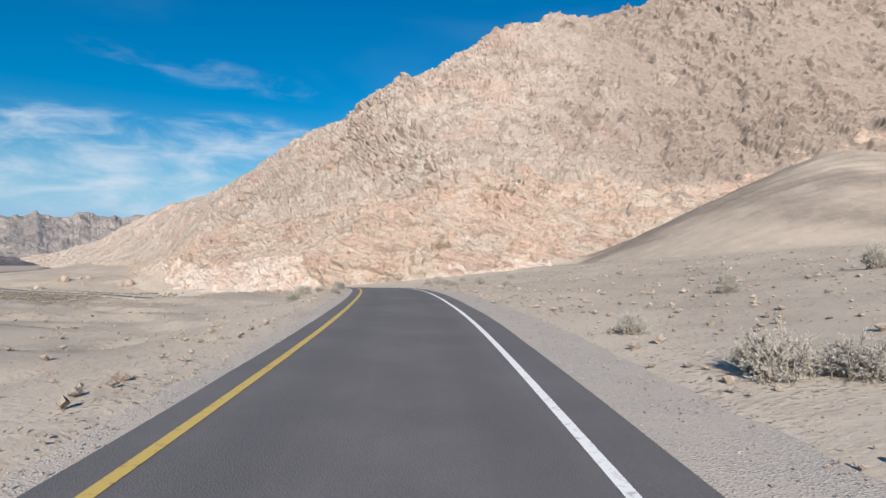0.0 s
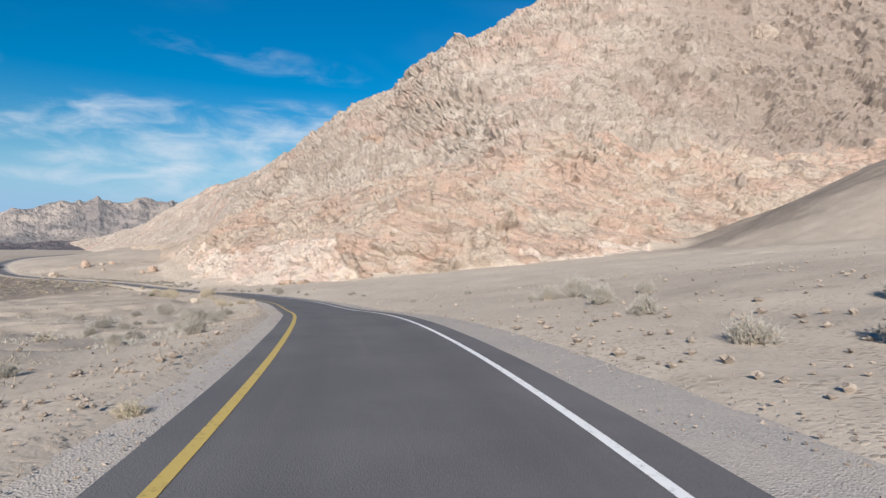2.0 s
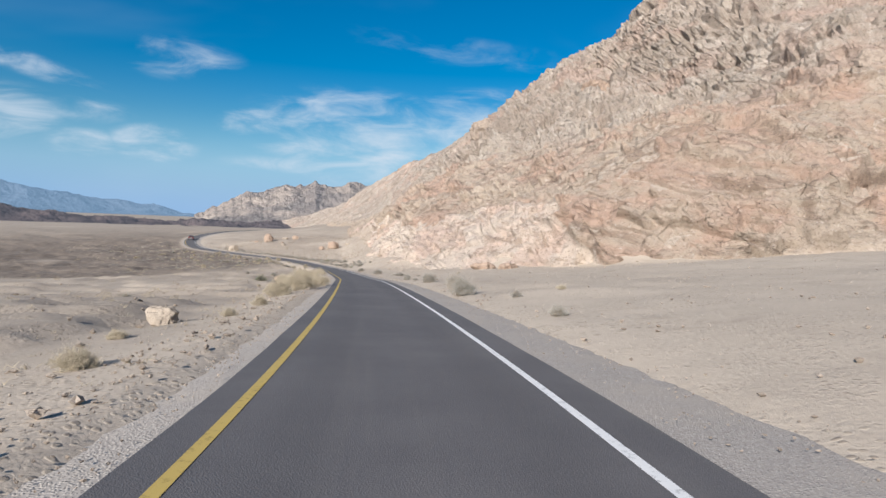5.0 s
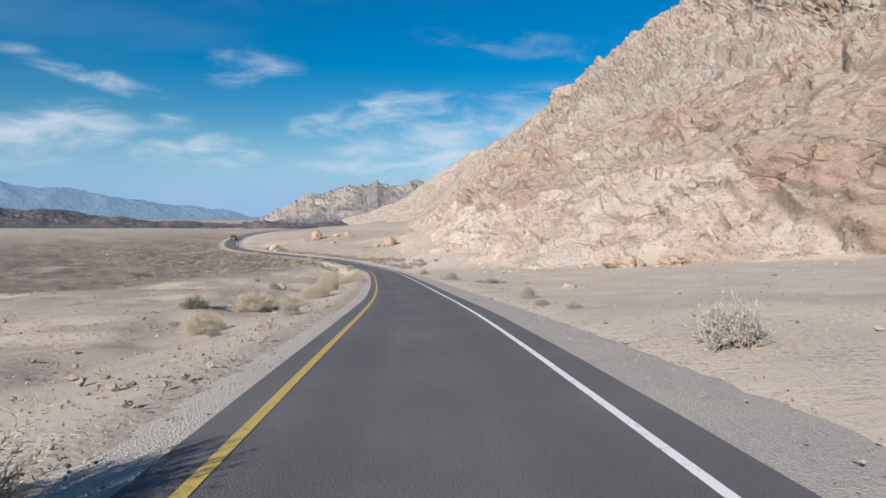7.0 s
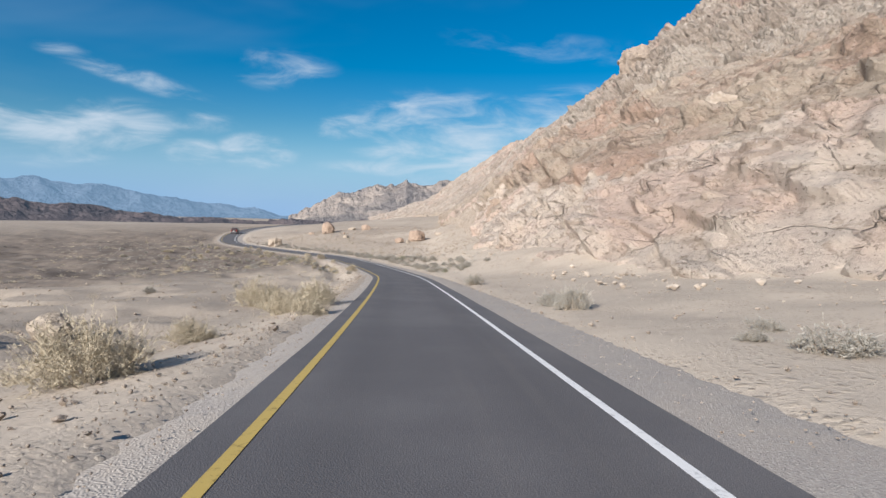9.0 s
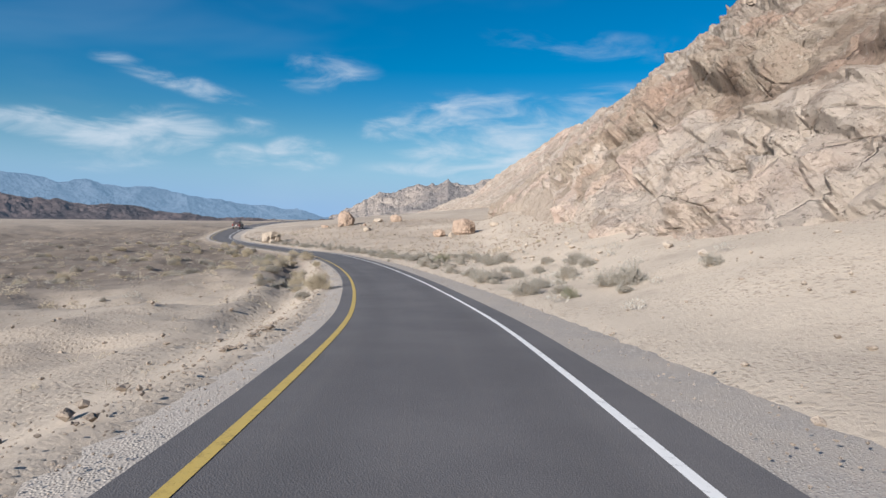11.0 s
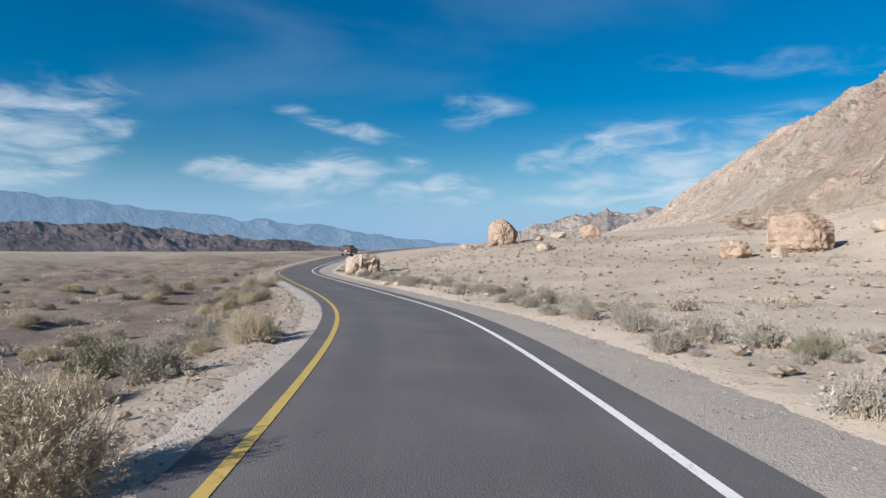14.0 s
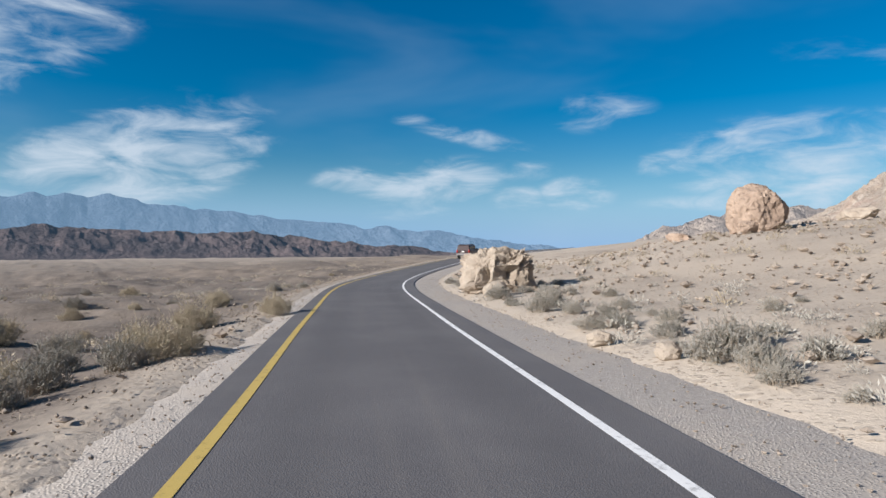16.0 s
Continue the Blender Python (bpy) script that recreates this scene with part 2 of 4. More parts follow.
def make_gravel():
    k = Mat("grey_roadside_gravel", 0.95, spec=0.15)
    tone = k.cells(34.0, out="Color")
    stones = k.cells(34.0)
    c = k.mix(tone, (0.31, 0.278, 0.248), (0.45, 0.405, 0.36))
    c = k.mix(k.ramp(k.noise(0.7, 5, 0.6), 0.4, 0.65, 0, 0.6), c, (0.43, 0.375, 0.32))
    return k.done(c, k.bump(k.ramp(stones, 0.55, 0.1), 0.5, 0.015))


def make_asphalt():
    k = Mat("worn_dark_asphalt", 0.85, spec=0.3)
    across = k.t.nodes.new("ShaderNodeUVMap").outputs[0]
    split = k.t.nodes.new("ShaderNodeSeparateXYZ")
    k.t.links.new(across, split.inputs[0])
    c = k.mix(k.ramp(k.noise(0.35, 4, 0.6), 0.35, 0.7), (0.098, 0.093, 0.096), (0.128, 0.121, 0.122))
    agg = k.cells(90.0, out="Color")
    c = k.mix(k.ramp(agg, 0.2, 0.9, 0.0, 0.3), c, (0.18, 0.17, 0.165))
    # long streaks and two polished wheel tracks
    lane = k.t.nodes.new("ShaderNodeMapping")
    k.t.links.new(across, lane.inputs[0])
    lane.inputs["Scale"].default_value = (3.0, 0.06, 1.0)
    streak = k.ramp(k.noise(1.0, 5, 0.65, 0.2, lane.outputs[0]), 0.5, 0.75, 0, 0.45)
    c = k.mix(streak, c, (0.155, 0.142, 0.134))
    off = k.math("ABSOLUTE", k.math("SUBTRACT", k.math("ABSOLUTE", split.outputs[0]), 0.78))
    c = k.mix(k.ramp(off, 0.42, 0.05, 0, 0.3), c, (0.082, 0.078, 0.080))
    edge = k.math("ADD", k.math("ABSOLUTE", split.outputs[0]), k.math("MULTIPLY", k.noise(1.5, 5, 0.7), 0.5))
    c = k.mix(k.ramp(edge, 2.2, 2.6, 0, 0.55), c, (0.22, 0.185, 0.155))
    return k.done(c, k.bump(k.cells(70.0), 0.4, 0.008))


def make_paint(name, rgb):
    k = Mat(name, 0.7, spec=0.4)
    wear = k.ramp(k.noise(9.0, 7, 0.75), 0.52, 0.68, 0, 0.7)
    return k.done(k.mix(wear, rgb, [v * 0.35 for v in rgb]), k.bump(k.noise(40.0, 3), 0.3, 0.004))


def make_boulder(name, a, b):
    k = Mat(name, 0.93, spec=0.15)
    c = k.mix(k.ramp(k.noise(0.5, 6, 0.65, 1.0), 0.38, 0.64), a, b)
    c = k.mix(k.ramp(k.noise(2.5, 7, 0.7), 0.5, 0.75, 0, 0.55), c, [v * 0.55 for v in b])
    n = k.bump(k.noise(1.6, 8, 0.7), 0.8, 0.25)
    return k.done(c, k.bump(k.noise(9.0, 7, 0.7), 0.5, 0.05, n))


def make_leaf(name, a, b):
    k = Mat(name, 0.85, spec=0.2)
    return k.done(k.mix(k.island(), a, b))


def plain(name, rgb, rough=0.5, metal=0.0, spec=0.5):
    k = Mat(name, rough, metal, spec)
    return k.done(k.mix(k.ramp(k.noise(14.0, 5, 0.6), 0.4, 0.7, 0, 0.25), rgb, [v * 0.7 for v in rgb]))


def make_far(name, a, b, scale, haze_glow=0.0):
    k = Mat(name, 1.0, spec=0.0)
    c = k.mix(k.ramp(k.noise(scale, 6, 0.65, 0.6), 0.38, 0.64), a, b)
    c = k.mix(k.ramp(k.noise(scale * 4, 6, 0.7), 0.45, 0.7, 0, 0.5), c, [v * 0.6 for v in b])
    # blue emission stands in for the haze of the air in between
    if haze_glow:
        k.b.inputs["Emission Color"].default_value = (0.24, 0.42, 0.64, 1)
        k.b.inputs["Emission Strength"].default_value = haze_glow
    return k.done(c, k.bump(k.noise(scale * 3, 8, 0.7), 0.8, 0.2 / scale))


M_ROCK, M_GROUND, M_GRAVEL, M_ROAD = make_rock_face(), make_ground(), make_gravel(), make_asphalt()
M_YELLOW = make_paint("faded_yellow_line_paint", (0.50, 0.36, 0.10))
M_WHITE = make_paint("worn_white_line_paint", (0.75, 0.74, 0.72))
M_TAN = make_boulder("tan_boulder_stone", (0.37, 0.28, 0.217), (0.26, 0.193, 0.148))
M_CREAM = make_boulder("cream_weathered_stone", (0.39, 0.33, 0.268), (0.29, 0.236, 0.187))
M_PEBBLE = make_boulder("grey_brown_stones", (0.37, 0.31, 0.255), (0.27, 0.222, 0.18))
M_SAGE = make_leaf("grey_green_sage_leaves", (0.24, 0.228, 0.20), (0.40, 0.38, 0.338))
M_STRAW = make_leaf("straw_coloured_dry_twigs", (0.35, 0.298, 0.218), (0.47, 0.408, 0.305))
M_GREEN = make_leaf("dull_green_creosote_leaves", (0.165, 0.175, 0.115), (0.26, 0.265, 0.18))
M_TUFT = make_leaf("grey_brown_dry_tufts", (0.21, 0.175, 0.125), (0.34, 0.29, 0.21))
M_WOOD = make_leaf("grey_woody_stems", (0.24, 0.20, 0.155), (0.36, 0.30, 0.235))
# these two rock colours also emit a little blue, as distance haze
M_FAR_BROWN = make_far("banded_range_haze_glow", (0.36, 0.30, 0.25), (0.22, 0.19, 0.172), 0.006, 0.05)
M_FAR_DARK = make_far("dark_hills_haze_glow", (0.13, 0.10, 0.095), (0.08, 0.065, 0.065), 0.012, 0.05)
# haze put into this range as a bluish base colour and strong emission
M_FAR_HAZE = make_far("far_range_haze_glow", (0.07, 0.085, 0.11), (0.05, 0.065, 0.09), 0.002, 0.33)


# ---- helpers for building ----
def mesh_object(name, verts, faces, material, smooth=False, parent=None, uv=None):
    me = bpy.data.meshes.new(name)
    me.from_pydata([tuple(map(float, v)) for v in verts], [], [tuple(map(int, f)) for f in faces])
    me.materials.append(material)
    if smooth:
        me.shade_smooth()
    else:
        me.shade_flat()
    ob = new(name, me)
    ob.parent = parent
    return ob


def grid_mesh(name, P, material, smooth=True, uv=None, marks=None):
    """A sheet from an array of places, rows by columns."""
    r, c = P.shape[:2]
    me = bpy.data.meshes.new(name)
    i = np.arange(r * c).reshape(r, c)
    quads = np.stack([i[:-1, :-1], i[:-1, 1:], i[1:, 1:], i[1:, :-1]], -1).reshape(-1, 4)
    me.vertices.add(r * c)
    me.vertices.foreach_set("co", P.reshape(-1).astype(np.float32))
    me.loops.add(quads.size)
    me.loops.foreach_set("vertex_index", quads.reshape(-1).astype(np.int32))
    me.polygons.add(len(quads))
    me.polygons.foreach_set("loop_start", np.arange(0, quads.size, 4, dtype=np.int32))
    me.update(calc_edges=True)
    if uv is not None:
        layer = me.uv_layers.new(name="UVMap")
        layer.data.foreach_set("uv", uv.reshape(-1, 2)[quads.reshape(-1)].reshape(-1).astype(np.float32))
    for key, values in (marks or {}).items():
        at = me.attributes.new(key, "FLOAT", "POINT")
        at.data.foreach_set("value", values.reshape(-1).astype(np.float32))
    me.validate()
    me.materials.append(material)
    if smooth:
        me.shade_smooth()
    else:
        me.shade_flat()
    return new(name, me)


def part(name, bm, material, parent, label=""):
    me = bpy.data.meshes.new(name)
    bm.to_mesh(me)
    bm.free()
    me.materials.append(material)
    ob = new(name, me)
    ob.parent = parent
    return tagged(ob, label) if label else ob


_tables = {}


def value_noise(x, y, z, seed=0):
    """Smooth noise in -1..1 on arrays."""
    if seed not in _tables:
        g = np.random.default_rng(seed + 11)
        _tables[seed] = (g.permutation(256), g.uniform(-1, 1, 256))
    perm, val = _tables[seed]
    xi, yi, zi = (np.floor(a).astype(int) for a in (x, y, z))
    fx, fy, fz = x - xi, y - yi, z - zi
    fx, fy, fz = (a * a * a * (a * (a * 6 - 15) + 10) for a in (fx, fy, fz))

    def at(dx, dy, dz):
        return val[perm[(perm[(perm[(xi + dx) & 255] + yi + dy) & 255] + zi + dz) & 255]]

    def lerp(a, b, f):
        return a + (b - a) * f

    lo = lerp(lerp(at(0, 0, 0), at(1, 0, 0), fx), lerp(at(0, 1, 0), at(1, 1, 0), fx), fy)
    hi = lerp(lerp(at(0, 0, 1), at(1, 0, 1), fx), lerp(at(0, 1, 1), at(1, 1, 1), fx), fy)
    return lerp(lo, hi, fz)


def fractal(x, y, z, octaves=5, gain=0.5, ridged=False, seed=0):
    out, amp, total = 0.0, 1.0, 0.0
    for o in range(octaves):
        n = value_noise(x + 17.3 * o, y - 9.1 * o, z + 5.7 * o, seed)
        out = out + amp * ((1 - 2 * np.abs(n)) if ridged else n)
        total += amp
        amp *= gain
        x, y, z = x * 2.03, y * 2.03, z * 2.03
    return out / total


def curve_through(points, step):
    """Points at even steps along a smooth curve through the given ones."""
    p = np.array(points, float)
    p = np.vstack([2 * p[0] - p[1], p, 2 * p[-1] - p[-2]])
    out = []
    for a, b, c, d in zip(p[:-3], p[1:-2], p[2:-1], p[3:]):
        n = max(2, int(np.linalg.norm(c - b) / 0.5))
        # centripetal knots keep uneven spacing smooth
        k1, k2, k3 = (np.linalg.norm(v) ** 0.5 for v in (b - a, c - b, d - c))
        m1 = ((b - a) / k1 - (c - a) / (k1 + k2) + (c - b) / k2) * k2
        m2 = ((c - b) / k2 - (d - b) / (k2 + k3) + (d - c) / k3) * k2
        for u in np.arange(n) / n:
            out.append((2 * u**3 - 3 * u**2 + 1) * b + (u**3 - 2 * u**2 + u) * m1 + (3 * u**2 - 2 * u**3) * c + (u**3 - u**2) * m2)
    out.append(p[-2])
    out = np.array(out)
    s = np.r_[0, np.cumsum(np.linalg.norm(np.diff(out, axis=0), axis=1))]
    at = np.arange(0, s[-1], step)
    return np.stack([np.interp(at, s, out[:, k]) for k in range(3)], 1)


# ---- the road's line ----
ROAD = [
    (0.1, -60.0, 0.30), (-0.1, -25.0, 0.20), (-0.3, 0.0, 0.00), (-1.2, 20.2, -0.09), (-3.4, 39.6, -0.45), (-7.8, 57.8, -1.34),
    (-14.0, 75.5, -2.97), (-20.6, 90.9, -4.13), (-43.8, 131.8, -7.24), (-58.1, 154.8, -9.32), (-87.0, 196.6, -12.47),
    (-93.1, 204.1, -12.99), (-105.9, 217.6, -13.66), (-118.7, 229.0, -14.03), (-132.3, 239.3, -14.37), (-144.6, 246.2, -14.68),
    (-160.25, 253.1, -14.75), (-175.8, 260.2, -14.75), (-187.9, 267.4, -14.70), (-198.9, 276.2, -14.30), (-215.3, 293.4, -13.20),
    (-230.4, 316.7, -12.00), (-241.9, 345.9, -11.00), (-245.1, 388.8, -10.00),
]
LINE = curve_through(ROAD, 1.0)
for _ in range(6):
    LINE[1:-1] = (LINE[:-2] + 2 * LINE[1:-1] + LINE[2:]) / 4
TAN = np.gradient(LINE[:, :2], axis=0)
TAN /= np.linalg.norm(TAN, axis=1, keepdims=True)
GRADE = np.gradient(LINE[:, 2])
SIDE = np.stack([TAN[:, 1], -TAN[:, 0]], 1)  # to the right of the way


def near_road(x, y):
    """For arrays of places: how far to the right of the road's middle, the road's height there, and the way along it."""
    shape = np.shape(x)
    q = np.stack([np.ravel(x), np.ravel(y)], 1)
    off, z, along = np.empty(len(q)), np.empty(len(q)), np.empty(len(q))
    for a in range(0, len(q), 20000):
        d = q[a : a + 20000, None] - LINE[None, ::2, :2]
        i = (d**2).sum(-1).argmin(1) * 2
        v = q[a : a + 20000] - LINE[i, :2]
        side = (v * SIDE[i]).sum(1)
        off[a : a + 20000] = np.where(np.abs(side) > 1e-6, np.sign(side), 1) * np.hypot(v[:, 0], v[:, 1])
        on = (v * TAN[i]).sum(1).clip(-2, 2)
        z[a : a + 20000] = LINE[i, 2] + on * GRADE[i]
        along[a : a + 20000] = i + on
    return off.reshape(shape), z.reshape(shape), along.reshape(shape)


def smooth(a, lo, hi):
    t = np.clip((a - lo) / (hi - lo), 0, 1)
    return t * t * (3 - 2 * t)


def ground_height(x, y, rough=True):
    x, y = np.asarray(x, float), np.asarray(y, float)
    d, z, s = near_road(x, y)
    r, l = np.maximum(d - 4.1, 0), np.maximum(-d - 3.0, 0)
    far = np.hypot(x + 60, y - 150)
    # the apron of the slopes rises to the right, the wash falls to the left
    steep = 0.13 - 0.05 * smooth(s, 120, 200)
    up = steep * np.minimum(r, 12) + 0.085 * np.clip(r - 12, 0, 95)
    up = up + 1.6 * smooth(r, 3, 16) * np.exp(-(((x + 158) / 30) ** 2) - ((y - 285) / 22) ** 2)
    down = -0.20 * np.minimum(l, 4.5) - 0.03 * np.clip(l - 4.5, 0, 50)
    h = z + up + down
    h = h + (-21.0 - h) * smooth(far, 330, 900) * (d < 0)
    h = h + (-16.0 - h) * smooth(far, 420, 1000) * (d >= 0)
    # the gravelly spur beside the start
    u = x - 112
    cone = 1 - np.hypot(np.where(u < 0, u / 74, u / 170), (y - 182) / np.where(y < 182, 70, 60))
    h = h + 33 * np.where(cone > 0, np.sqrt(cone**2 + 0.0016) - 0.04, 0)
    # fans of fallen stones against the foot of the mountain
    toe = np.interp(x, (-160, -132, -106, -95, -84, -72, -62, -51, -43, -30, -20, -8, 20, 49, 80, 110), (322, 270, 230, 214, 200, 196, 188, 182, 183, 174, 175, 178, 186, 197, 200, 230))
    into = np.maximum(y - toe, 0) * (0.5 + 0.5 * smooth(x, -80, -60)) * smooth(y - toe, -1, 10)
    h = h + np.where(x < -62, 7.5, 9.0) * (1 - np.exp(-np.where(x < -62, 0.042, 0.035) * into)) * smooth(x, -175, -130)
    # an eroded channel beside the lower part of the road
    bed = -4.75 + 0.5 * fractal(s / 19, 0 * s, 0 * s, 3, seed=17)  + 0.5 * fractal(x / 3.3, y / 3.3, 0 * x, 3, seed=19)
    deep = (0.35 * smooth(s, 238, 262) + 0.65 * smooth(s, 280, 300)) * (1 - smooth(s, 322, 334)) * (0.85 + 0.3 * fractal(s / 9, 0 * s + 3, 0 * s, 2, seed=18))
    wall = np.where(d > bed, 1 - smooth(d - bed, 0.1, 1.5), 1 - smooth(bed - d, 0.5, 2.0))
    h = h - 0.55 * deep * wall
    h = h + 0.55 * deep * smooth(bed - d, 0.75, 1.3) * (1 - smooth(bed - d, 3.0, 9.0))
    # low scarps where rain has cut into the wash
    cut = fractal(x / 13, y / 13, 0 * x + 2, 4, 0.55, seed=24)
    wild = smooth(-d, 5.0, 9.0) * (1 - smooth(far, 250, 420))
    h = h + wild * (0.30 * smooth(cut, 0.02, 0.07) + 0.26 * smooth(cut, -0.22, -0.17) + 0.24 * smooth(cut, 0.25, 0.29) - 0.3)
    if rough:
        free = smooth(np.abs(d), 3.0, 9.0)
        near = 1 - smooth(far, 350, 900)
        h = h + free * near * (0.55 * fractal(x / 17, y / 17, 0 * x, 4, seed=1) + 0.13 * fractal(x / 3.1, y / 3.1, 0 * x, 3, seed=2))
        h = h + free * near * 0.9 * np.maximum(cone + 0.25, 0) * fractal(x / 9, y / 9, 0 * x, 4, ridged=True, seed=5)
        h = h + (1 - near) * 1.5 * fractal(x / 160, y / 160, 0 * x, 3, seed=3)
    return h - 0.30 * (1 - smooth(np.where(d > 0, d - 0.9, -d), 2.2, 3.3))


def ticks(dense_lo, dense_hi, step, lo, hi, growth=1.09):
    out = list(np.arange(dense_lo, dense_hi, step))
    a, g = dense_lo, step
    while a > lo:
        g *= growth
        a -= g
        out.insert(0, a)
    a, g = out[-1], step
    while a < hi:
        g *= growth
        a += g
        out.append(a)
    return np.array(out)


gx, gy = np.meshgrid(ticks(-235, 40, 0.6, -4600, 4600, 1.12), ticks(-8, 300, 0.6, -3000, 4900, 1.12), indexing="xy")
gd = near_road(gx, gy)[0]
# the wash on the downhill side: darker gravel, part of its shade painted in
low = smooth(-gx, 100, 125)
dark = smooth(-gd, 3.5 - 0.4 * low, 8.0 - 3.6 * low) * smooth(fractal(gx / 26, gy / 26, 0 * gx, 5, 0.6, seed=14) + 0.35 * low, -0.5, 0.2)
dark = dark * (0.3 + 0.62 * low) * (1 - 0.7 * smooth(np.hypot(gx + 60, gy - 150), 160, 400))
spur = 1 - np.hypot((gx - 112) / np.where(gx < 112, 74, 170), (gy - 182) / 70)
dark = np.clip(dark + smooth(spur, -0.3, 0.15) * (0.36 + 0.4 * smooth(fractal((gx + gy) / 16, (gx - gy) / 50, 0 * gx, 4, 0.6, seed=15), -0.2, 0.3)), 0, 1)
# darker stones on the apron beside the start
dark = np.clip(dark + 0.16 * smooth(gd, 4.5, 9.0) * smooth(110 - gy, 0, 60), 0, 1)
# stony brown knoll above the last bend
dark = np.clip(dark + 0.26 * smooth(gd, 4.5, 9.0) * smooth(-gx, 118, 140) * smooth(fractal(gx / 14, gy / 14, 0 * gx, 5, 0.6, seed=16), -0.35, 0.25), 0, 1)
ground = grid_mesh("ground", np.stack([gx, gy, ground_height(gx, gy)], -1), M_GROUND, marks={"scree": dark})
tagged(ground, "pale stony desert ground with sand and scattered pebbles", "ground", kind="structure")


def strip(name, lo, hi, lift, material, wobble=0.0, crown=0.0, cols=2, thick=0.0, seed=0, fall=0.0):
    """A band along the road between two offsets from its middle; fall: how far its outer edge sinks."""
    rows = []
    n = np.arange(len(LINE))
    wl = wobble * fractal(n / 7.0, 0 * n + seed, 0 * n + 0.5, 4, seed=7) * (abs(lo) > abs(hi) or not fall)
    wr = wobble * fractal(n / 7.0, 0 * n + seed + 40, 0 * n + 0.5, 4, seed=8) * (abs(hi) > abs(lo) or not fall)
    for f in np.linspace(0, 1, cols):
        o = (lo + wl) * (1 - f) + (hi + wr) * f
        mid = (lo + hi) / 2
        outer = f if abs(hi) > abs(lo) else 1 - f
        z = LINE[:, 2] + lift - crown * ((o - mid) / (hi - lo) * 2) ** 2 - fall * outer**2
        rows.append(np.stack([LINE[:, 0] + SIDE[:, 0] * o, LINE[:, 1] + SIDE[:, 1] * o, z], 1))
    if thick:
        out = np.concatenate([SIDE * 0.05, 0 * SIDE[:, :1]], 1)
        rows.insert(0, rows[0] - out - [0, 0, thick])
        rows.append(rows[-1] + out - [0, 0, thick])
    span = np.linspace(lo, hi, len(rows))[::-1]
    uv = np.stack(np.broadcast_arrays(span[:, None], np.arange(len(LINE), dtype=float)[None]), -1)
    return grid_mesh(name, np.stack(rows[::-1], 0), material, smooth=not thick, uv=uv)


shoulder_l = strip("gravel_shoulder", -3.2, -1.7, -0.03, M_GRAVEL, 0.45, cols=8, thick=0.12, seed=3, fall=0.16)
shoulder_r = strip("gravel_shoulder", 1.7, 4.9, -0.03, M_GRAVEL, 0.5, cols=8, thick=0.12, seed=9, fall=0.14)
for o in (shoulder_l, shoulder_r):
    tagged(o, "grey gravel verge beside the asphalt road", "verge", kind="structure")
road = strip("road", -2.2, 2.28, 0.0, M_ROAD, 0.05, cols=7, thick=0.10)
tagged(road, "narrow one-lane dark asphalt desert road", "road", kind="structure")
yellow = strip("edge_line", -1.83, -1.71, 0.005, M_YELLOW, 0.006)
tagged(yellow, "faded yellow painted edge line on asphalt", "road marking", kind="structure")
white = strip("edge_line", 1.62, 1.73, 0.005, M_WHITE, 0.006)
tagged(white, "worn white painted edge line on asphalt", "road marking", kind="structure")

# ---- the mountain: sections from its foot over the crest, joined from east to west ----
SECTIONS = [
    [(340, 240, 8), (340, 275, 37), (335, 350, 113), (330, 480, 263), (340, 620, 170)],
    [(200, 222, 6), (205, 250, 30), (205, 325, 82), (215, 470, 235), (235, 620, 150)],
    [(105, 215, 1), (110, 245, 20.6), (112, 320, 51), (135, 465, 186), (120, 620, 130)],
    [(45, 188, -5), (45, 229.5, 13.5), (45, 300, 51.7), (60, 422, 159), (50, 600, 100)],
    [(0, 176, -7), (2, 212, 14.5), (8, 246, 36.5), (10, 396, 127), (10, 540, 70)],
    [(-30, 177, -9), (-26, 197, 11.3), (-28, 265, 27), (-30, 389, 104), (-30, 540, 55)],
    [(-56, 184, -13), (-50, 205, 3), (-55, 271, 25), (-62, 399, 86.6), (-70, 560, 60)],
    [(-84, 208, -15), (-83, 229, -0.6), (-86, 295, 23), (-105, 438, 75.5), (-115, 590, 40)],
    [(-106, 240, -15.5), (-112, 274, 1.0), (-122, 319, 12), (-165, 488, 54), (-185, 620, 25)],
    [(-132, 288, -14.5), (-148, 310, -5), (-176, 390, 0), (-250, 552, 36), (-270, 680, 10)],
    [(-172, 340, -15), (-190, 370, -11), (-235, 440, -4), (-340, 600, 6), (-360, 720, 0)],
    [(-230, 400, -17), (-255, 430, -14), (-310, 500, -12), (-440, 660, -8), (-460, 770, -14)],
]


def loft(sections, across, up_steps):
    """A smooth sheet over sections of equal length; across: columns, up_steps: rows between levels."""
    S = np.array(sections, float)
    cols = np.stack([curve_even(S[:, k], across) for k in range(S.shape[1])], 1)
    rows = []
    for k, n in enumerate(up_steps):
        a = cols[:, max(k - 1, 0)]
        b, c = cols[:, k], cols[:, k + 1]
        d = cols[:, min(k + 2, cols.shape[1] - 1)]
        for u in np.arange(n) / n:
            tension = 0.35
            m1, m2 = tension * (c - a), tension * (d - b)
            rows.append((2 * u**3 - 3 * u**2 + 1) * b + (u**3 - 2 * u**2 + u) * m1 + (3 * u**2 - 2 * u**3) * c + (u**3 - u**2) * m2)
    rows.append(cols[:, -1])
    return np.stack(rows, 0)


def curve_even(points, n):
    c = curve_through(points, 1.0)
    # closer columns along the stretch that the road passes
    s = np.interp(np.linspace(0, 1, n), (0, 0.2, 0.87, 1), (0, 0.36, 0.72, 1)) * (len(c) - 1)
    return np.stack([np.interp(s, np.arange(len(c)), c[:, k]) for k in range(3)], 1)


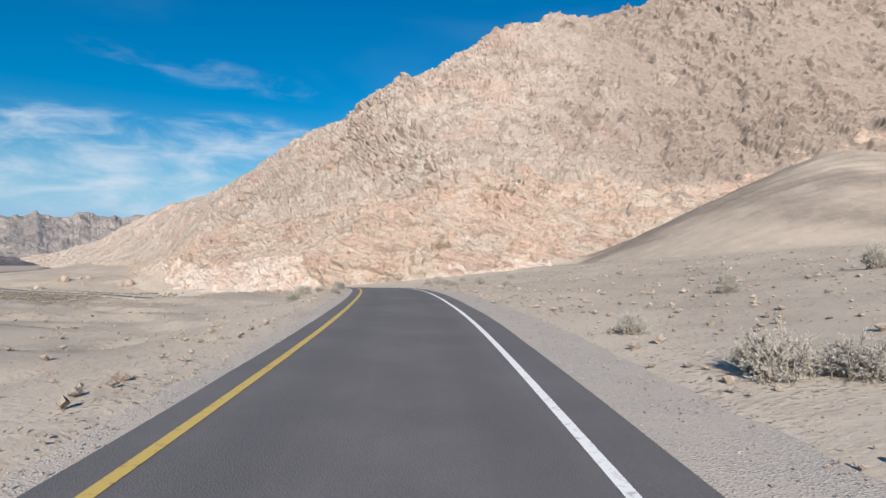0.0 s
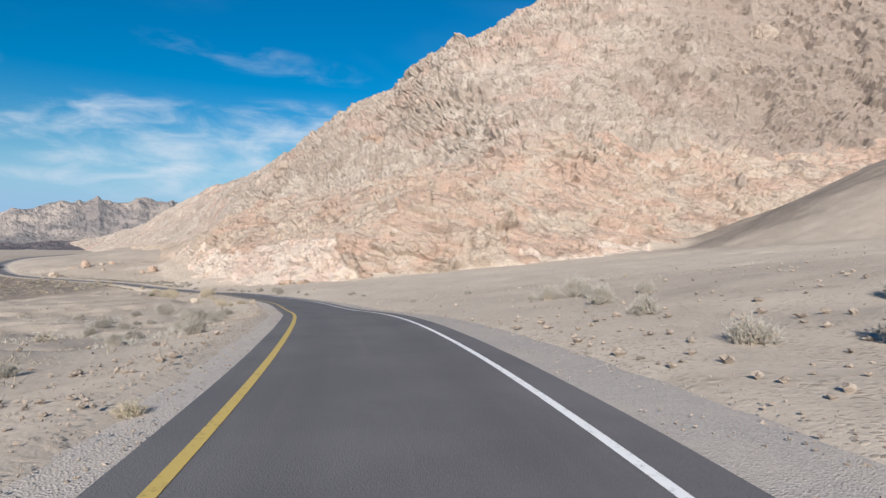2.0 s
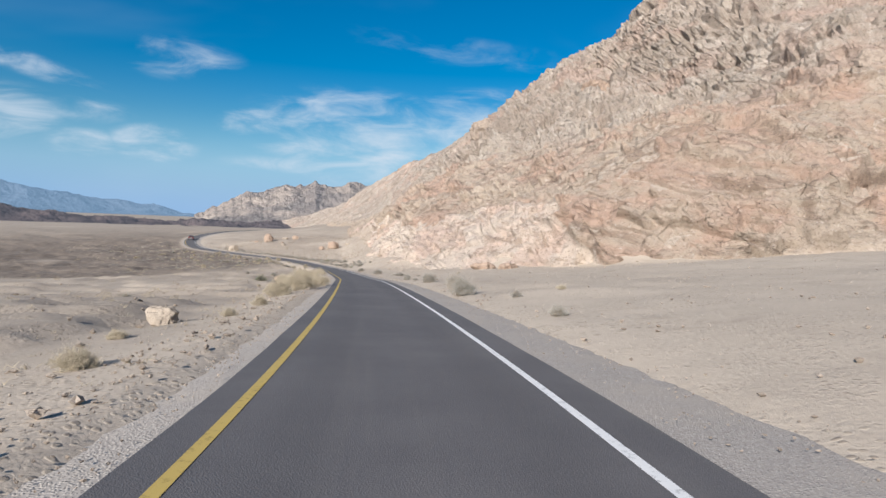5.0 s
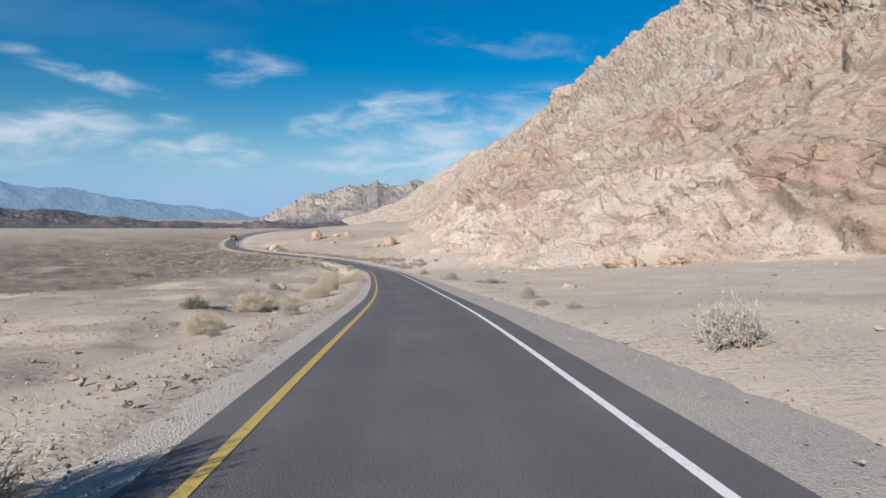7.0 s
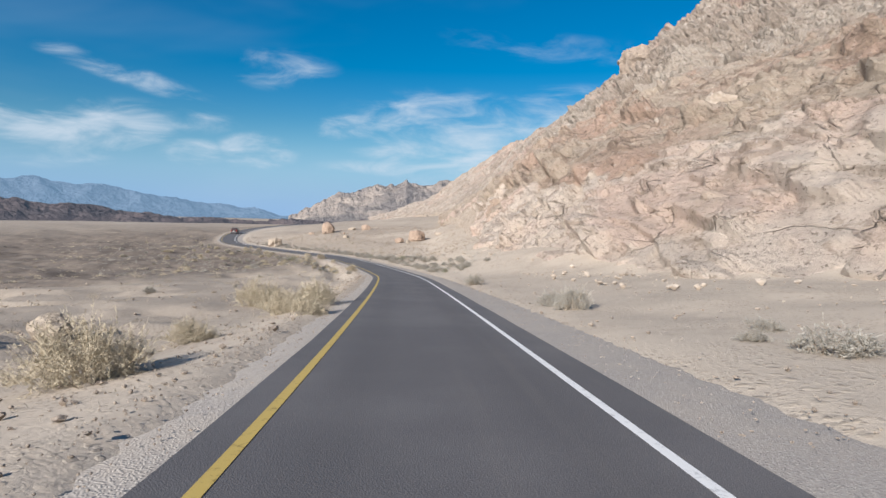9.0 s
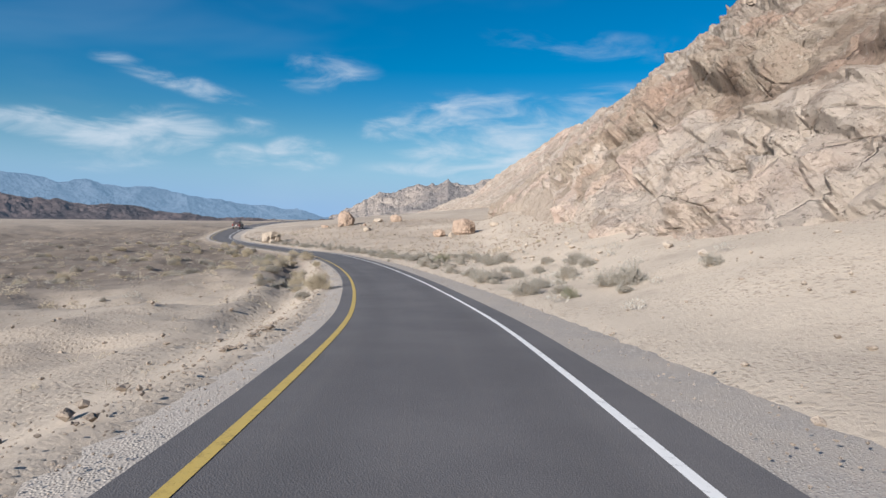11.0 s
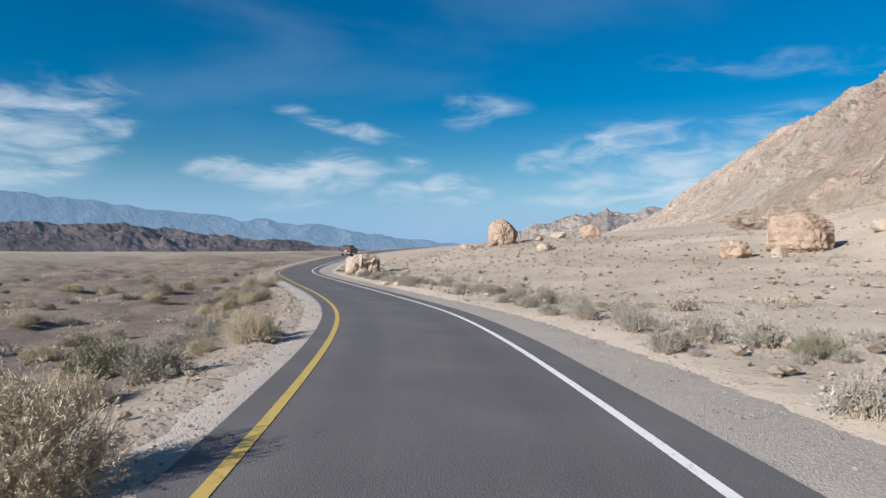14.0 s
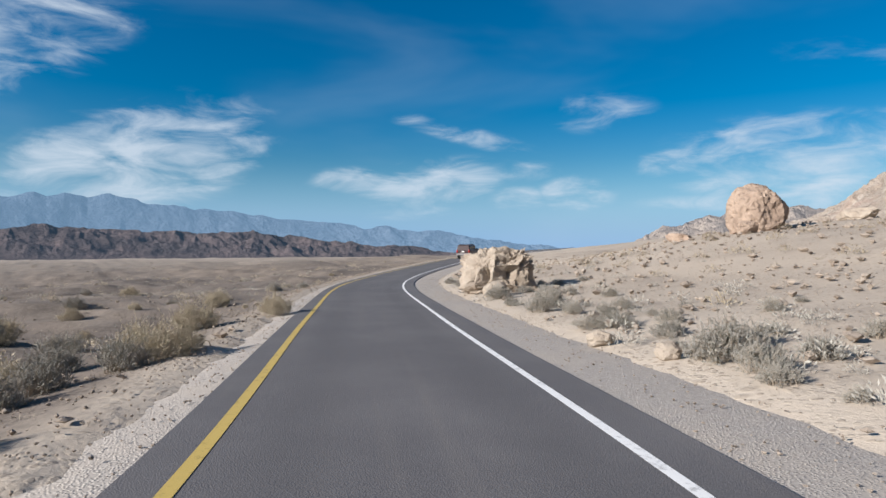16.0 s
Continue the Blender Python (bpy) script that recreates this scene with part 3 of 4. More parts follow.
def push_out(P, amount):
    """Moves a sheet's places along its normals."""
    a, b = np.gradient(P, axis=0), np.gradient(P, axis=1)
    n = np.cross(b, a)
    n /= np.linalg.norm(n, axis=-1, keepdims=True) + 1e-9
    n *= np.sign(n[..., 2:3].mean())
    return P + n * amount[..., None], n


def cells(x, y, z, seed):
    """How far places are from the walls between the cells of a random cell pattern, and a number for each cell."""
    g = np.random.default_rng(seed)
    perm, jit, tone = g.permutation(256), g.uniform(0, 1, (256, 3)), g.uniform(-1, 1, 256)
    xi, yi, zi = (np.floor(a).astype(int) for a in (x, y, z))
    f1, f2, who = np.full(x.shape, 9.0), np.full(x.shape, 9.0), np.zeros(x.shape)
    for dx in (-1, 0, 1):
        for dy in (-1, 0, 1):
            for dz in (-1, 0, 1):
                k = perm[(perm[(perm[(xi + dx) & 255] + yi + dy) & 255] + zi + dz) & 255]
                j = jit[k]
                d = np.sqrt((xi + dx + j[..., 0] - x) ** 2 + (yi + dy + j[..., 1] - y) ** 2 + (zi + dz + j[..., 2] - z) ** 2)
                first = d < f1
                f2 = np.where(first, f1, np.minimum(f2, d))
                who = np.where(first, tone[k], who)
                f1 = np.where(first, d, f1)
    return f2 - f1, who


TIERS = (110, 150, 140, 20)
def overhangs(steps, length, seed):
    """Ledges that jut out sharply at their lower edge, broken off here and there."""
    shelf = np.floor(steps)
    lip = smooth(fractal(bx / length, by / length, shelf * 3.7, 3, 0.6, seed=seed), 0.0, 0.2)
    return lip * smooth(steps - shelf, 0.0, 0.09) * (1 - smooth(steps - shelf, 0.2, 1.0))


base = loft(SECTIONS, 1080, TIERS)
bx, by, bz = (base[..., k] for k in range(3))
level = np.linspace(0, 1, base.shape[0])[:, None] * np.ones(base.shape[1])
tier = np.concatenate([np.arange(n) / n + k for k, n in enumerate(TIERS)] + [[4.0]])[:, None] * np.ones(base.shape[1])
patch = fractal((bx + 0.8 * bz) / 42, by / 60, bz / 34, 4, 0.55, seed=33)
torn = fractal((bx + 0.5 * bz) / 11, by / 14, bz / 9, 4, 0.6, seed=34)
fade = smooth(level, 0.0, 0.05)
west = 1 - 0.6 * smooth(-bx, 85, 150)
# pale cliff at the foot, rubble on the middle slope, fluted rock towards the crest
foot_bed = 1 - smooth(tier + 0.55 * patch + 0.45 * torn + 0.7 * smooth(bx, -54, -22), 0.62, 0.82)
foot_bed = foot_bed * (1 - smooth(bx, 40, 80))
crown = smooth(tier + 0.55 * patch + 0.4 * torn + 0.4 * smooth(bx, 10, 80) - 0.7 * smooth(-bx, 100, 160), 1.62, 1.85)
# smooth slides of rubble between the crags
quiet = smooth(fractal((bx + 0.5 * bz) / 34, by / 44, bz / 26, 3, 0.55, seed=35), -0.02, 0.10)
crown = crown * (1 - 0.85 * quiet)
rubble = np.clip(1 - foot_bed - crown, 0, 1)
talus = 1 - smooth(tier + 0.12 * torn + 0.10 * patch - 0.55 * smooth(-bx, 95, 125) - 0.06 * smooth(bx, -30, 0), 0.10, 0.17)
firm = (1 - talus) * fade * west
warp = 2.2 * fractal(bx / 9, by / 9, bz / 9, 3, seed=71)
gap1, block1 = cells((bx + warp) / 9, (by - warp) / 9, (bz + 0.5 * bx + warp) / 6, 81)
gap2, block2 = cells((bx + warp) / 3.4, (by + warp) / 3.4, (bz + 0.5 * bx - warp) / 2.6, 82)
broken = smooth(fractal(bx / 15, by / 15, bz / 15, 4, 0.6, seed=36), 0.0, 0.25)
# upright ribs and flutes
along = bx + 0.3 * by + 1.5 * warp
ribs = fractal(along / 30, by / 120, bz / 110, 3, 0.5, True, seed=95)
flutes = fractal(along / 8.0, by / 46, bz / 30, 4, 0.55, True, seed=91)
grooves = fractal(along / 2.6, by / 15, bz / 11, 3, 0.6, True, seed=92)
buttress = smooth(fractal(along / 20, by / 60, bz / 24, 3, 0.55, seed=93), -0.05, 0.12)
relief = 3.5 * (fractal(bx / 55, by / 55, bz / 42, 4, 0.5, True, 21) - 0.2) * smooth(tier, 0.7, 1.6)
relief = relief + crown * (3.0 * (ribs - 0.2) + 2.6 * buttress + (1.0 + 1.5 * buttress) * flutes + 0.85 * grooves + 0.7 * block1 + 0.45 * block2)
pits = smooth(value_noise(bx / 3.6, by / 3.6, bz / 2.4, 101) + 0.6 * torn, 0.42, 0.62)
relief = relief - crown * (broken * (2.6 * (1 - smooth(gap1, 0.0, 0.10)) + 1.3 * (1 - smooth(gap2, 0.0, 0.15))) + 2.6 * pits)
# outcrops and loose rocks standing out of the rubble
spur = smooth(fractal((bx + 0.6 * bz) / 13, by / 18, bz / 7, 4, 0.6, seed=37), 0.16, 0.24)
lumps = value_noise(bx / 2.1, by / 2.1, bz / 2.1, 97)
relief = relief + rubble * (0.8 * fractal(bx / 7, by / 7, bz / 7, 5, 0.55, seed=38) + spur * (1.2 + 0.9 * flutes + 0.6 * block2 + 0.5 * grooves) + 0.9 * np.maximum(lumps - 0.4, 0) / 0.6)
# the pale bed: smooth, with slanting ledges broken off here and there, and a few deep cracks
ledge = (bz + 0.30 * bx + 2.6 * fractal(bx / 14, by / 14, bz / 14, 3, seed=99)) / 4.0
ledges = overhangs(ledge, 6.0, 98) + 0.5 * overhangs((bz + 0.42 * bx + warp) / 1.9, 3.0, 102)
relief = relief + foot_bed * (1.0 * fractal(bx / 16, by / 16, bz / 12, 4, 0.5, seed=39) + 0.35 * flutes + 0.25 * grooves + 1.05 * ledges - 0.8 * broken * (1 - smooth(gap1, 0.0, 0.05)) - 0.9 * pits)
relief = relief + crown * 1.2 * ledges
relief = relief + rubble * (0.7 * ledges - 1.6 * pits * spur)
relief = relief + (0.16 + 0.5 * crown + 0.25 * spur * rubble) * fractal(bx / 1.6, by / 1.6, bz / 1.3, 3, 0.6, True, seed=40)
mount, _ = push_out(base, firm * relief + talus * fade * (0.5 * fractal(bx / 5, by / 5, bz / 5, 4, 0.6, seed=41) + 0.5 * np.maximum(lumps - 0.5, 0)))
mountain = grid_mesh("mountain", mount, M_ROCK, smooth=False, marks={"scree": rubble * (1 - 0.75 * smooth(tier + 0.3 * torn, 1.5, 2.0)), "pale": foot_bed, "talus": talus})
tagged(mountain, "steep craggy pale pink and tan bare rock mountainside", "mountain")

# ---- far ranges ----
def range_mesh(name, yaw_lo, yaw_hi, dist, depth, heights, material, rough, seed, floor=-24.0, cols=260, rows=36):
    """A range of hills round a stretch of the horizon; heights: crest heights at even steps from yaw_lo to yaw_hi."""
    yaw = np.radians(np.linspace(yaw_lo, yaw_hi, cols))
    crest = np.interp(np.linspace(0, 1, cols), np.linspace(0, 1, len(heights)), heights)
    crest = crest + rough * fractal(np.arange(cols) / 26.0, 0 * crest + seed, 0 * crest, 5, 0.55, True, seed)
    f = np.linspace(0, 1, rows)[:, None]
    prof = np.where(f < 0.6, smooth(f, -0.1, 0.66) ** 1.15, 1 - 0.7 * smooth(f, 0.6, 1.1))
    d = dist + depth * f
    x, y = -60 - np.sin(yaw) * d, 150 + np.cos(yaw) * d
    z = floor + (crest[None, :] - floor) * prof
    s = rough * 0.9 * smooth(f, 0.02, 0.3)
    k = dist * 0.05
    z = z + s * fractal(x / k, y / k, 0 * z, 5, 0.55, True, seed + 1)
    return grid_mesh(name, np.stack([x, y, z], -1), material, smooth=False)


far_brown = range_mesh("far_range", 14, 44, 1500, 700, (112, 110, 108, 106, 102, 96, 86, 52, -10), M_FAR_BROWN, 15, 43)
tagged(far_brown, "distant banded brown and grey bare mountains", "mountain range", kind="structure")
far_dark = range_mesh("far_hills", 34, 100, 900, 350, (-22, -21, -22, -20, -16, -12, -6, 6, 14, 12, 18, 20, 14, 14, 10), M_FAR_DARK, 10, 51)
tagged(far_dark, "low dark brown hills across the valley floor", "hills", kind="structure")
far_blue = range_mesh("backdrop_range", 30, 130, 3900, 500, (-60, -30, 10, 135, 205, 275, 320, 325, 320, 300, 290), M_FAR_HAZE, 40, 61)
tagged(far_blue, "far mountain range beyond the valley with haze as blue glow", "mountain range", kind="structure")


# ---- boulders ----
def rock_mesh(name, size, seed, material, detail=4, blocky=0.5, lump=0.35, cuts=6, crag=1.3):
    bm = bmesh.new()
    bmesh.ops.create_icosphere(bm, subdivisions=detail, radius=1.0)
    co = np.array([v.co for v in bm.verts])
    p = np.sign(co) * np.abs(co) ** (1 - 0.35 * blocky)
    p /= np.abs(p).max()
    r = 1 + lump * fractal(co[:, 0] * crag + seed * 3.7, co[:, 1] * crag, co[:, 2] * crag, 5, 0.5, True, seed)
    r = r + 0.10 * fractal(co[:, 0] * 5 + seed, co[:, 1] * 5, co[:, 2] * 5, 3, 0.5, False, seed + 1)
    g = np.random.default_rng(seed + 900)
    q = p * r[:, None]
    for _ in range(cuts):
        n = g.normal(size=3)
        n /= np.linalg.norm(n)
        over = np.maximum(q @ n - g.uniform(0.68, 0.98), 0)
        q = q - 0.65 * over[:, None] * n
    q = q * (1 + 0.07 * fractal(co[:, 0] * 5 + seed, co[:, 1] * 5, co[:, 2] * 8, 4, 0.6, True, seed + 2))[:, None]
    p = q / np.abs(q).max(0) * np.array(size) / 2
    p[:, 2] += size[2] * 0.42
    for v, q in zip(bm.verts, p):
        v.co = q
    me = bpy.data.meshes.new(name)
    bm.to_mesh(me)
    bm.free()
    me.materials.append(material)
    return me


def seat(x, y, sink=0.0):
    """The height of the ground or of the mountain's foot under a place."""
    return float(ground_height(np.array([x]), np.array([y]))[0]) - sink


def boulder(x, y, size, seed, material, label, z=None, turn=0.0, group="", detail=4, lump=0.35, blocky=0.5):
    ob = new("boulder", rock_mesh("boulder", size, seed, material, detail, blocky, lump))
    ob.matrix_world = pose(x, y, (seat(x, y) if z is None else z) - size[2] * 0.14, 0, 0, turn)
    return tagged(ob, label, "boulder", group)


KNOLL = "boulders on the gravel knoll"
boulder(-166.9, 280.6, (3.5, 3.2, 3.7), 3, M_TAN, "large rounded tan boulder standing on a gravel knoll", turn=20, group=KNOLL, blocky=0.1, lump=0.24, detail=5)
boulder(-165.6, 277.8, (1.3, 1.0, 0.9), 5, M_TAN, "small tan rock at the foot of a large boulder", turn=60, group=KNOLL)
boulder(-171.5, 279.5, (1.9, 1.2, 0.8), 6, M_TAN, "low flat tan rock lying on gravel", turn=10, group=KNOLL)
boulder(-133.2, 270.6, (4.2, 3.4, 3.0), 8, M_TAN, "big reddish tan boulder at the foot of the slope", turn=-15, group=KNOLL, blocky=0.9, lump=0.18, detail=5)
boulder(-136.0, 268.0, (2.0, 1.6, 1.5), 9, M_TAN, "tan rock leaning beside a big boulder", turn=35, group=KNOLL)
boulder(-132.8, 266.6, (1.0, 0.8, 0.8), 10, M_CREAM, "small pale block before a big boulder", turn=70, group=KNOLL)
boulder(-129.5, 273.5, (1.5, 1.1, 0.9), 11, M_CREAM, "pale angular rock on the gravel slope", turn=5, group=KNOLL)
boulder(-161.5, 289.5, (2.6, 2.0, 1.9), 12, M_TAN, "dark tan boulder on the upper gravel slope", turn=30, group=KNOLL, blocky=0.9, lump=0.5)
boulder(-165.0, 288.0, (2.8, 1.5, 1.1), 13, M_CREAM, "long pale rock ledge on the gravel slope", turn=-20, group=KNOLL, blocky=0.9, lump=0.55)
boulder(-153.9, 271.8, (1.5, 1.2, 1.0), 14, M_CREAM, "pale rock on the gravel slope", turn=80, group=KNOLL, blocky=0.8, lump=0.5)
boulder(-154.2, 271.6, (0.6, 0.5, 0.5), 15, M_TAN, "small rock balanced on a pale rock", z=seat(-154.2, 271.6) + 0.95, turn=80, group=KNOLL, detail=3)
boulder(-35.9, 105.2, (1.0, 0.8, 0.75), 16, M_CREAM, "pale boulder in the roadside wash", turn=10)
boulder(-75.8, 163.7, (1.15, 0.9, 0.9), 17, M_CREAM, "pale boulder among dry straw shrubs", turn=40)
boulder(-64.6, 149.2, (0.62, 0.5, 0.6), 23, M_TAN, "pale boulder beside dry shrubs in the wash", turn=20)
boulder(-49.5, 158.2, (0.9, 0.7, 0.4), 18, M_CREAM, "flat pale stone on the sandy apron", turn=0)
boulder(-51.2, 182.4, (4.8, 3.2, 2.0), 19, M_TAN, "broken tan rock outcrop at the foot of the cliff", z=seat(-51.2, 182.4) - 0.45, turn=15, lump=0.5, detail=5)
boulder(-47.0, 180.5, (3.4, 2.4, 1.6), 20, M_TAN, "broken tan rock beside an outcrop", z=seat(-47.0, 180.5) - 0.3, turn=70, lump=0.5)
boulder(-153.2, 254.3, (0.55, 0.42, 0.34), 21, M_CREAM, "small pale stone on the road verge", turn=25, detail=3)
boulder(-151.3, 253.8, (0.42, 0.36, 0.34), 22, M_CREAM, "small pale stone on the road verge", turn=75, detail=3)


outcrop = new("rock_outcrop", rock_mesh("rock_outcrop", (3.5, 2.4, 2.5), 31, M_CREAM, 6, 1.0, 0.5, 3, 2.1))
outcrop.matrix_world = pose(-166.7, 261.9, seat(-166.7, 261.9) - 0.35, 0, 0, 58)
tagged(outcrop, "craggy cream rock outcrop beside the road bend", "rock outcrop")
boulder(-165.0, 260.4, (1.1, 0.8, 0.8), 34, M_CREAM, "pale block fallen from a craggy outcrop", turn=40, detail=4)


# ---- crags standing out of the mountainside ----
M_CRAG = make_boulder("brown_weathered_crag", (0.34, 0.28, 0.228), (0.24, 0.193, 0.157))
M_PALE = make_boulder("pale_weathered_crag", (0.49, 0.42, 0.35), (0.38, 0.315, 0.255))
SPOTS = mount[fade > 0.9][:, :3]


def crag(x, y, size, seed, material, label, turn=0.0, sink=0.3):
    i = int(((SPOTS[:, :2] - (x, y)) ** 2).sum(1).argmin())
    ob = new("rock_crag", rock_mesh("rock_crag", size, seed, material, 5, 1.0, 0.5, 4, 2.0))
    ob.matrix_world = pose(x, y, float(SPOTS[i, 2]) - (sink + 0.14) * size[2], 0, 0, turn)
    return tagged(ob, label, "rock crag", "crags on the mountainside")


crag(-96.8, 314.0, (12, 9, 12), 41, M_CRAG, "dark craggy shoulder of rock on the mountain skyline", 20)
crag(-92.0, 318.0, (8, 7, 8), 42, M_CRAG, "weathered crag beside a dark rock shoulder", 70)
crag(-173.0, 491.0, (5, 4, 6.5), 43, M_CRAG, "thin rock spire on the mountain skyline", 0, 0.35)
crag(-67.0, 227.0, (7.0, 5, 5.0), 44, M_PALE, "pale block of rock standing out of the slope", 15, 0.45)
crag(-69.8, 224.6, (2.2, 1.8, 2.0), 45, M_CRAG, "dark rock beside a pale block", 40, 0.2)
crag(-65.4, 231.0, (3.6, 2.4, 2.2), 46, M_CRAG, "dark cap of rock above a pale block", 10, 0.2)
crag(6.5, 231.0, (6, 5, 6), 47, M_CRAG, "dark jutting crag on the pale mountainside", 30, 0.4)
crag(-37.3, 257.5, (6, 4, 5), 48, M_CRAG, "dark jutting crag above the scree", 60, 0.4)
crag(-34.0, 256.0, (4, 3, 4), 49, M_TAN, "brown jutting rock above the scree", 5, 0.4)
crag(-7.0, 362.0, (8, 6, 8), 50, M_CRAG, "brown crag high on the mountainside", 15, 0.4)
crag(128.0, 368.0, (14, 9, 12), 51, M_CRAG, "large dark crag on the eastern face", 25, 0.4)
crag(112.0, 352.0, (10, 7, 9), 52, M_CRAG, "dark brown crag on the eastern face", 60, 0.4)
crag(-1.8, 188.6, (2.4, 1.8, 4.5), 53, M_CRAG, "tall narrow rock beside a crack in the cliff", 10, 0.4)
crag(-73.0, 442.0, (9, 7, 7), 54, M_CRAG, "knob of rock on the mountain skyline", 10, 0.35)
crag(-38.0, 373.0, (9, 7, 8), 55, M_CRAG, "knob of brown rock on the mountain skyline", 50, 0.35)
crag(-55.0, 300.0, (9, 6, 7), 56, M_TAN, "weathered tan crag on the upper slope", 30, 0.45)
crag(-62.0, 340.0, (12, 8, 10), 57, M_CRAG, "broad brown crag on the upper slope", 80, 0.45)


# ---- shrubs ----
def tube(verts, faces, points, radius, sides=3):
    """A thin tapered twig along points."""
    for n, p in enumerate(points):
        p = np.array(p)
        r = radius * (1 - 0.75 * n / max(1, len(points) - 1))
        for k in range(sides):
            a = 2 * math.pi * k / sides
            verts.append((p[0] + r * math.cos(a), p[1] + r * math.sin(a), p[2]))
    first = len(verts) - sides * len(points)
    for n in range(len(points) - 1):
        for k in range(sides):
            a, b = first + n * sides + k, first + n * sides + (k + 1) % sides
            faces.append((a, b, b + sides, a + sides))


def blade(verts, faces, at, way, length, width, rng):
    """A narrow leaf."""
    way = way / (np.linalg.norm(way) + 1e-6)
    side = np.cross(way, rng.normal(size=3))
    side = side / (np.linalg.norm(side) + 1e-6) * width
    n = len(verts)
    verts.extend([tuple(at), tuple(at + way * length * 0.5 + side), tuple(at + way * length), tuple(at + way * length * 0.5 - side)])
    faces.append((n, n + 1, n + 2, n + 3))


def make_shrub(name, seed, foliage, stems, twigs, leaves, leaf_size, height, droop, label, category="shrub", tight=0.0):
    """A shrub a metre wide: woody branches and the leaves or dry tips on them."""
    rng = np.random.default_rng(seed)
    bv, bf, lv, lf = [], [], [], []
    for _ in range(stems):
        a = rng.uniform(0, 2 * math.pi)
        out = rng.uniform(0.05, 1.0) ** 0.6
        tip = np.array([0.46 * out * math.cos(a), 0.46 * out * math.sin(a), height * (1 - 0.8 * out**2) * rng.uniform(0.6, 1.08)])
        root = np.array([0.10 * rng.normal() + 0.12 * math.cos(a), 0.10 * rng.normal() + 0.12 * math.sin(a), -0.03])
        bend = root * 0.55 + tip * 0.45 + np.array([0, 0, 0.08 * height]) + 0.03 * rng.normal(size=3)
        tube(bv, bf, (root, bend, tip), 0.007 if foliage is not M_STRAW else 0.005)
        for _ in range(twigs):
            f = rng.uniform(0.35, 1.0)
            start = (bend + (tip - bend) * (f - 0.5) * 2) if f > 0.5 else root + (bend - root) * f * 2
            way = (tip - root) * 0.5 + rng.normal(size=3) * 0.17 + np.array([0, 0, 0.10 - droop])
            end = start + way * rng.uniform(0.2, 0.45)
            end[2] = max(end[2], 0.01)
            tube(bv, bf, (start, end), 0.004 if foliage is not M_STRAW else 0.0025)
            for _ in range(leaves):
                at = start + (end - start) * rng.uniform(0.25, 1.1)
                blade(lv, lf, at, way + rng.normal(size=3) * (0.22 if foliage is not M_STRAW else 0.3), leaf_size * rng.uniform(0.6, 1.3), leaf_size * (0.06 if foliage is M_STRAW else 0.15), rng)
    root_ob = new(name)
    root_ob.empty_display_size = 0.2
    mesh_object("stem", bv, bf, M_WOOD if foliage is not M_STRAW else M_STRAW, parent=root_ob)
    mesh_object("foliage", lv, lf, foliage, parent=root_ob)
    return tagged(root_ob, label, category)


SAGE = [make_shrub("sage_shrub", 100 + n, M_SAGE, 84, 8, 18, 0.028, 0.5, 0.0, "grey-green sagebrush growing in stony ground") for n in range(4)]
STRAW = [make_shrub("dry_shrub", 200 + n, M_STRAW, 100, 9, 20, 0.034, 0.46, 0.03, "dry straw-coloured shrub beside the road") for n in range(4)]
GREEN = [make_shrub("creosote_bush", 300 + n, M_GREEN, 110, 8, 16, 0.024, 0.5, 0.02, "dull green creosote bush in stony ground") for n in range(2)]
used = set()


def plant(sources, x, y, width, rng, group, low=1.0):
    off, _, _ = near_road(np.array([x]), np.array([y]))
    if abs(off[0]) < 2.5 + 0.4 * width:
        i = int(((LINE[:, :2] - (x, y)) ** 2).sum(1).argmin())
        q = LINE[i, :2] + SIDE[i] * np.sign(off[0]) * (2.6 + 0.45 * width)
        x, y = float(q[0]), float(q[1])
    ob = sources[rng.integers(len(sources))]
    m = pose(x, y, seat(x, y) - 0.02 * width, rng.normal() * 4, rng.normal() * 4, rng.uniform(0, 360))
    m = m @ Matrix.Diagonal((width, width, width * low * rng.uniform(0.8, 1.15), 1))
    if ob.name in used:
        made = copy_thing(ob, m @ Matrix.Diagonal((*ob.scale, 1)).inverted())
    else:
        used.add(ob.name)
        ob.matrix_basis = m
        made = ob
    return tagged(made, group=group)


SAGE_A = [
    (4.35, 8.2, 1.4), (5.2, 7.7, 1.25), (3.95, 13.2, 0.85), (9.6, 21.3, 1.0),
    (15.3, 22.2, 1.44), (11.2, 24.9, 0.98), (4.6, 45.5, 0.93), (0.9, 51.4, 1.12), (-5.3, 31.3, 0.64), (-7.5, 31.5, 1.06), (0.4, 57.3, 0.98),
    (3, 50.3, 1.12), (6, 55.5, 0.95), (-6.7, 41, 1.17), (-8.9, 40.7, 1.48), (-7.9, 40.7, 0.76), (-2, 69.5, 0.58), (-1.5, 65.4, 1.11),
    (-0.5, 65.3, 1.44), (0.1, 63.8, 1.2), (-0.2, 61.1, 1.15), (2.1, 64.6, 0.98), (-19.5, 72.1, 2.71), (-15.4, 63, 0.94), (-26.1, 85.8, 1.1),
    (-26.2, 81.2, 1.7), (-19.7, 76.3, 0.94), (-33.9, 124.7, 1.68), (-17.3, 99.7, 0.6), (-8.9, 79.5, 0.59), (-5.6, 84, 0.65), (-31.3, 119, 1.68),
]
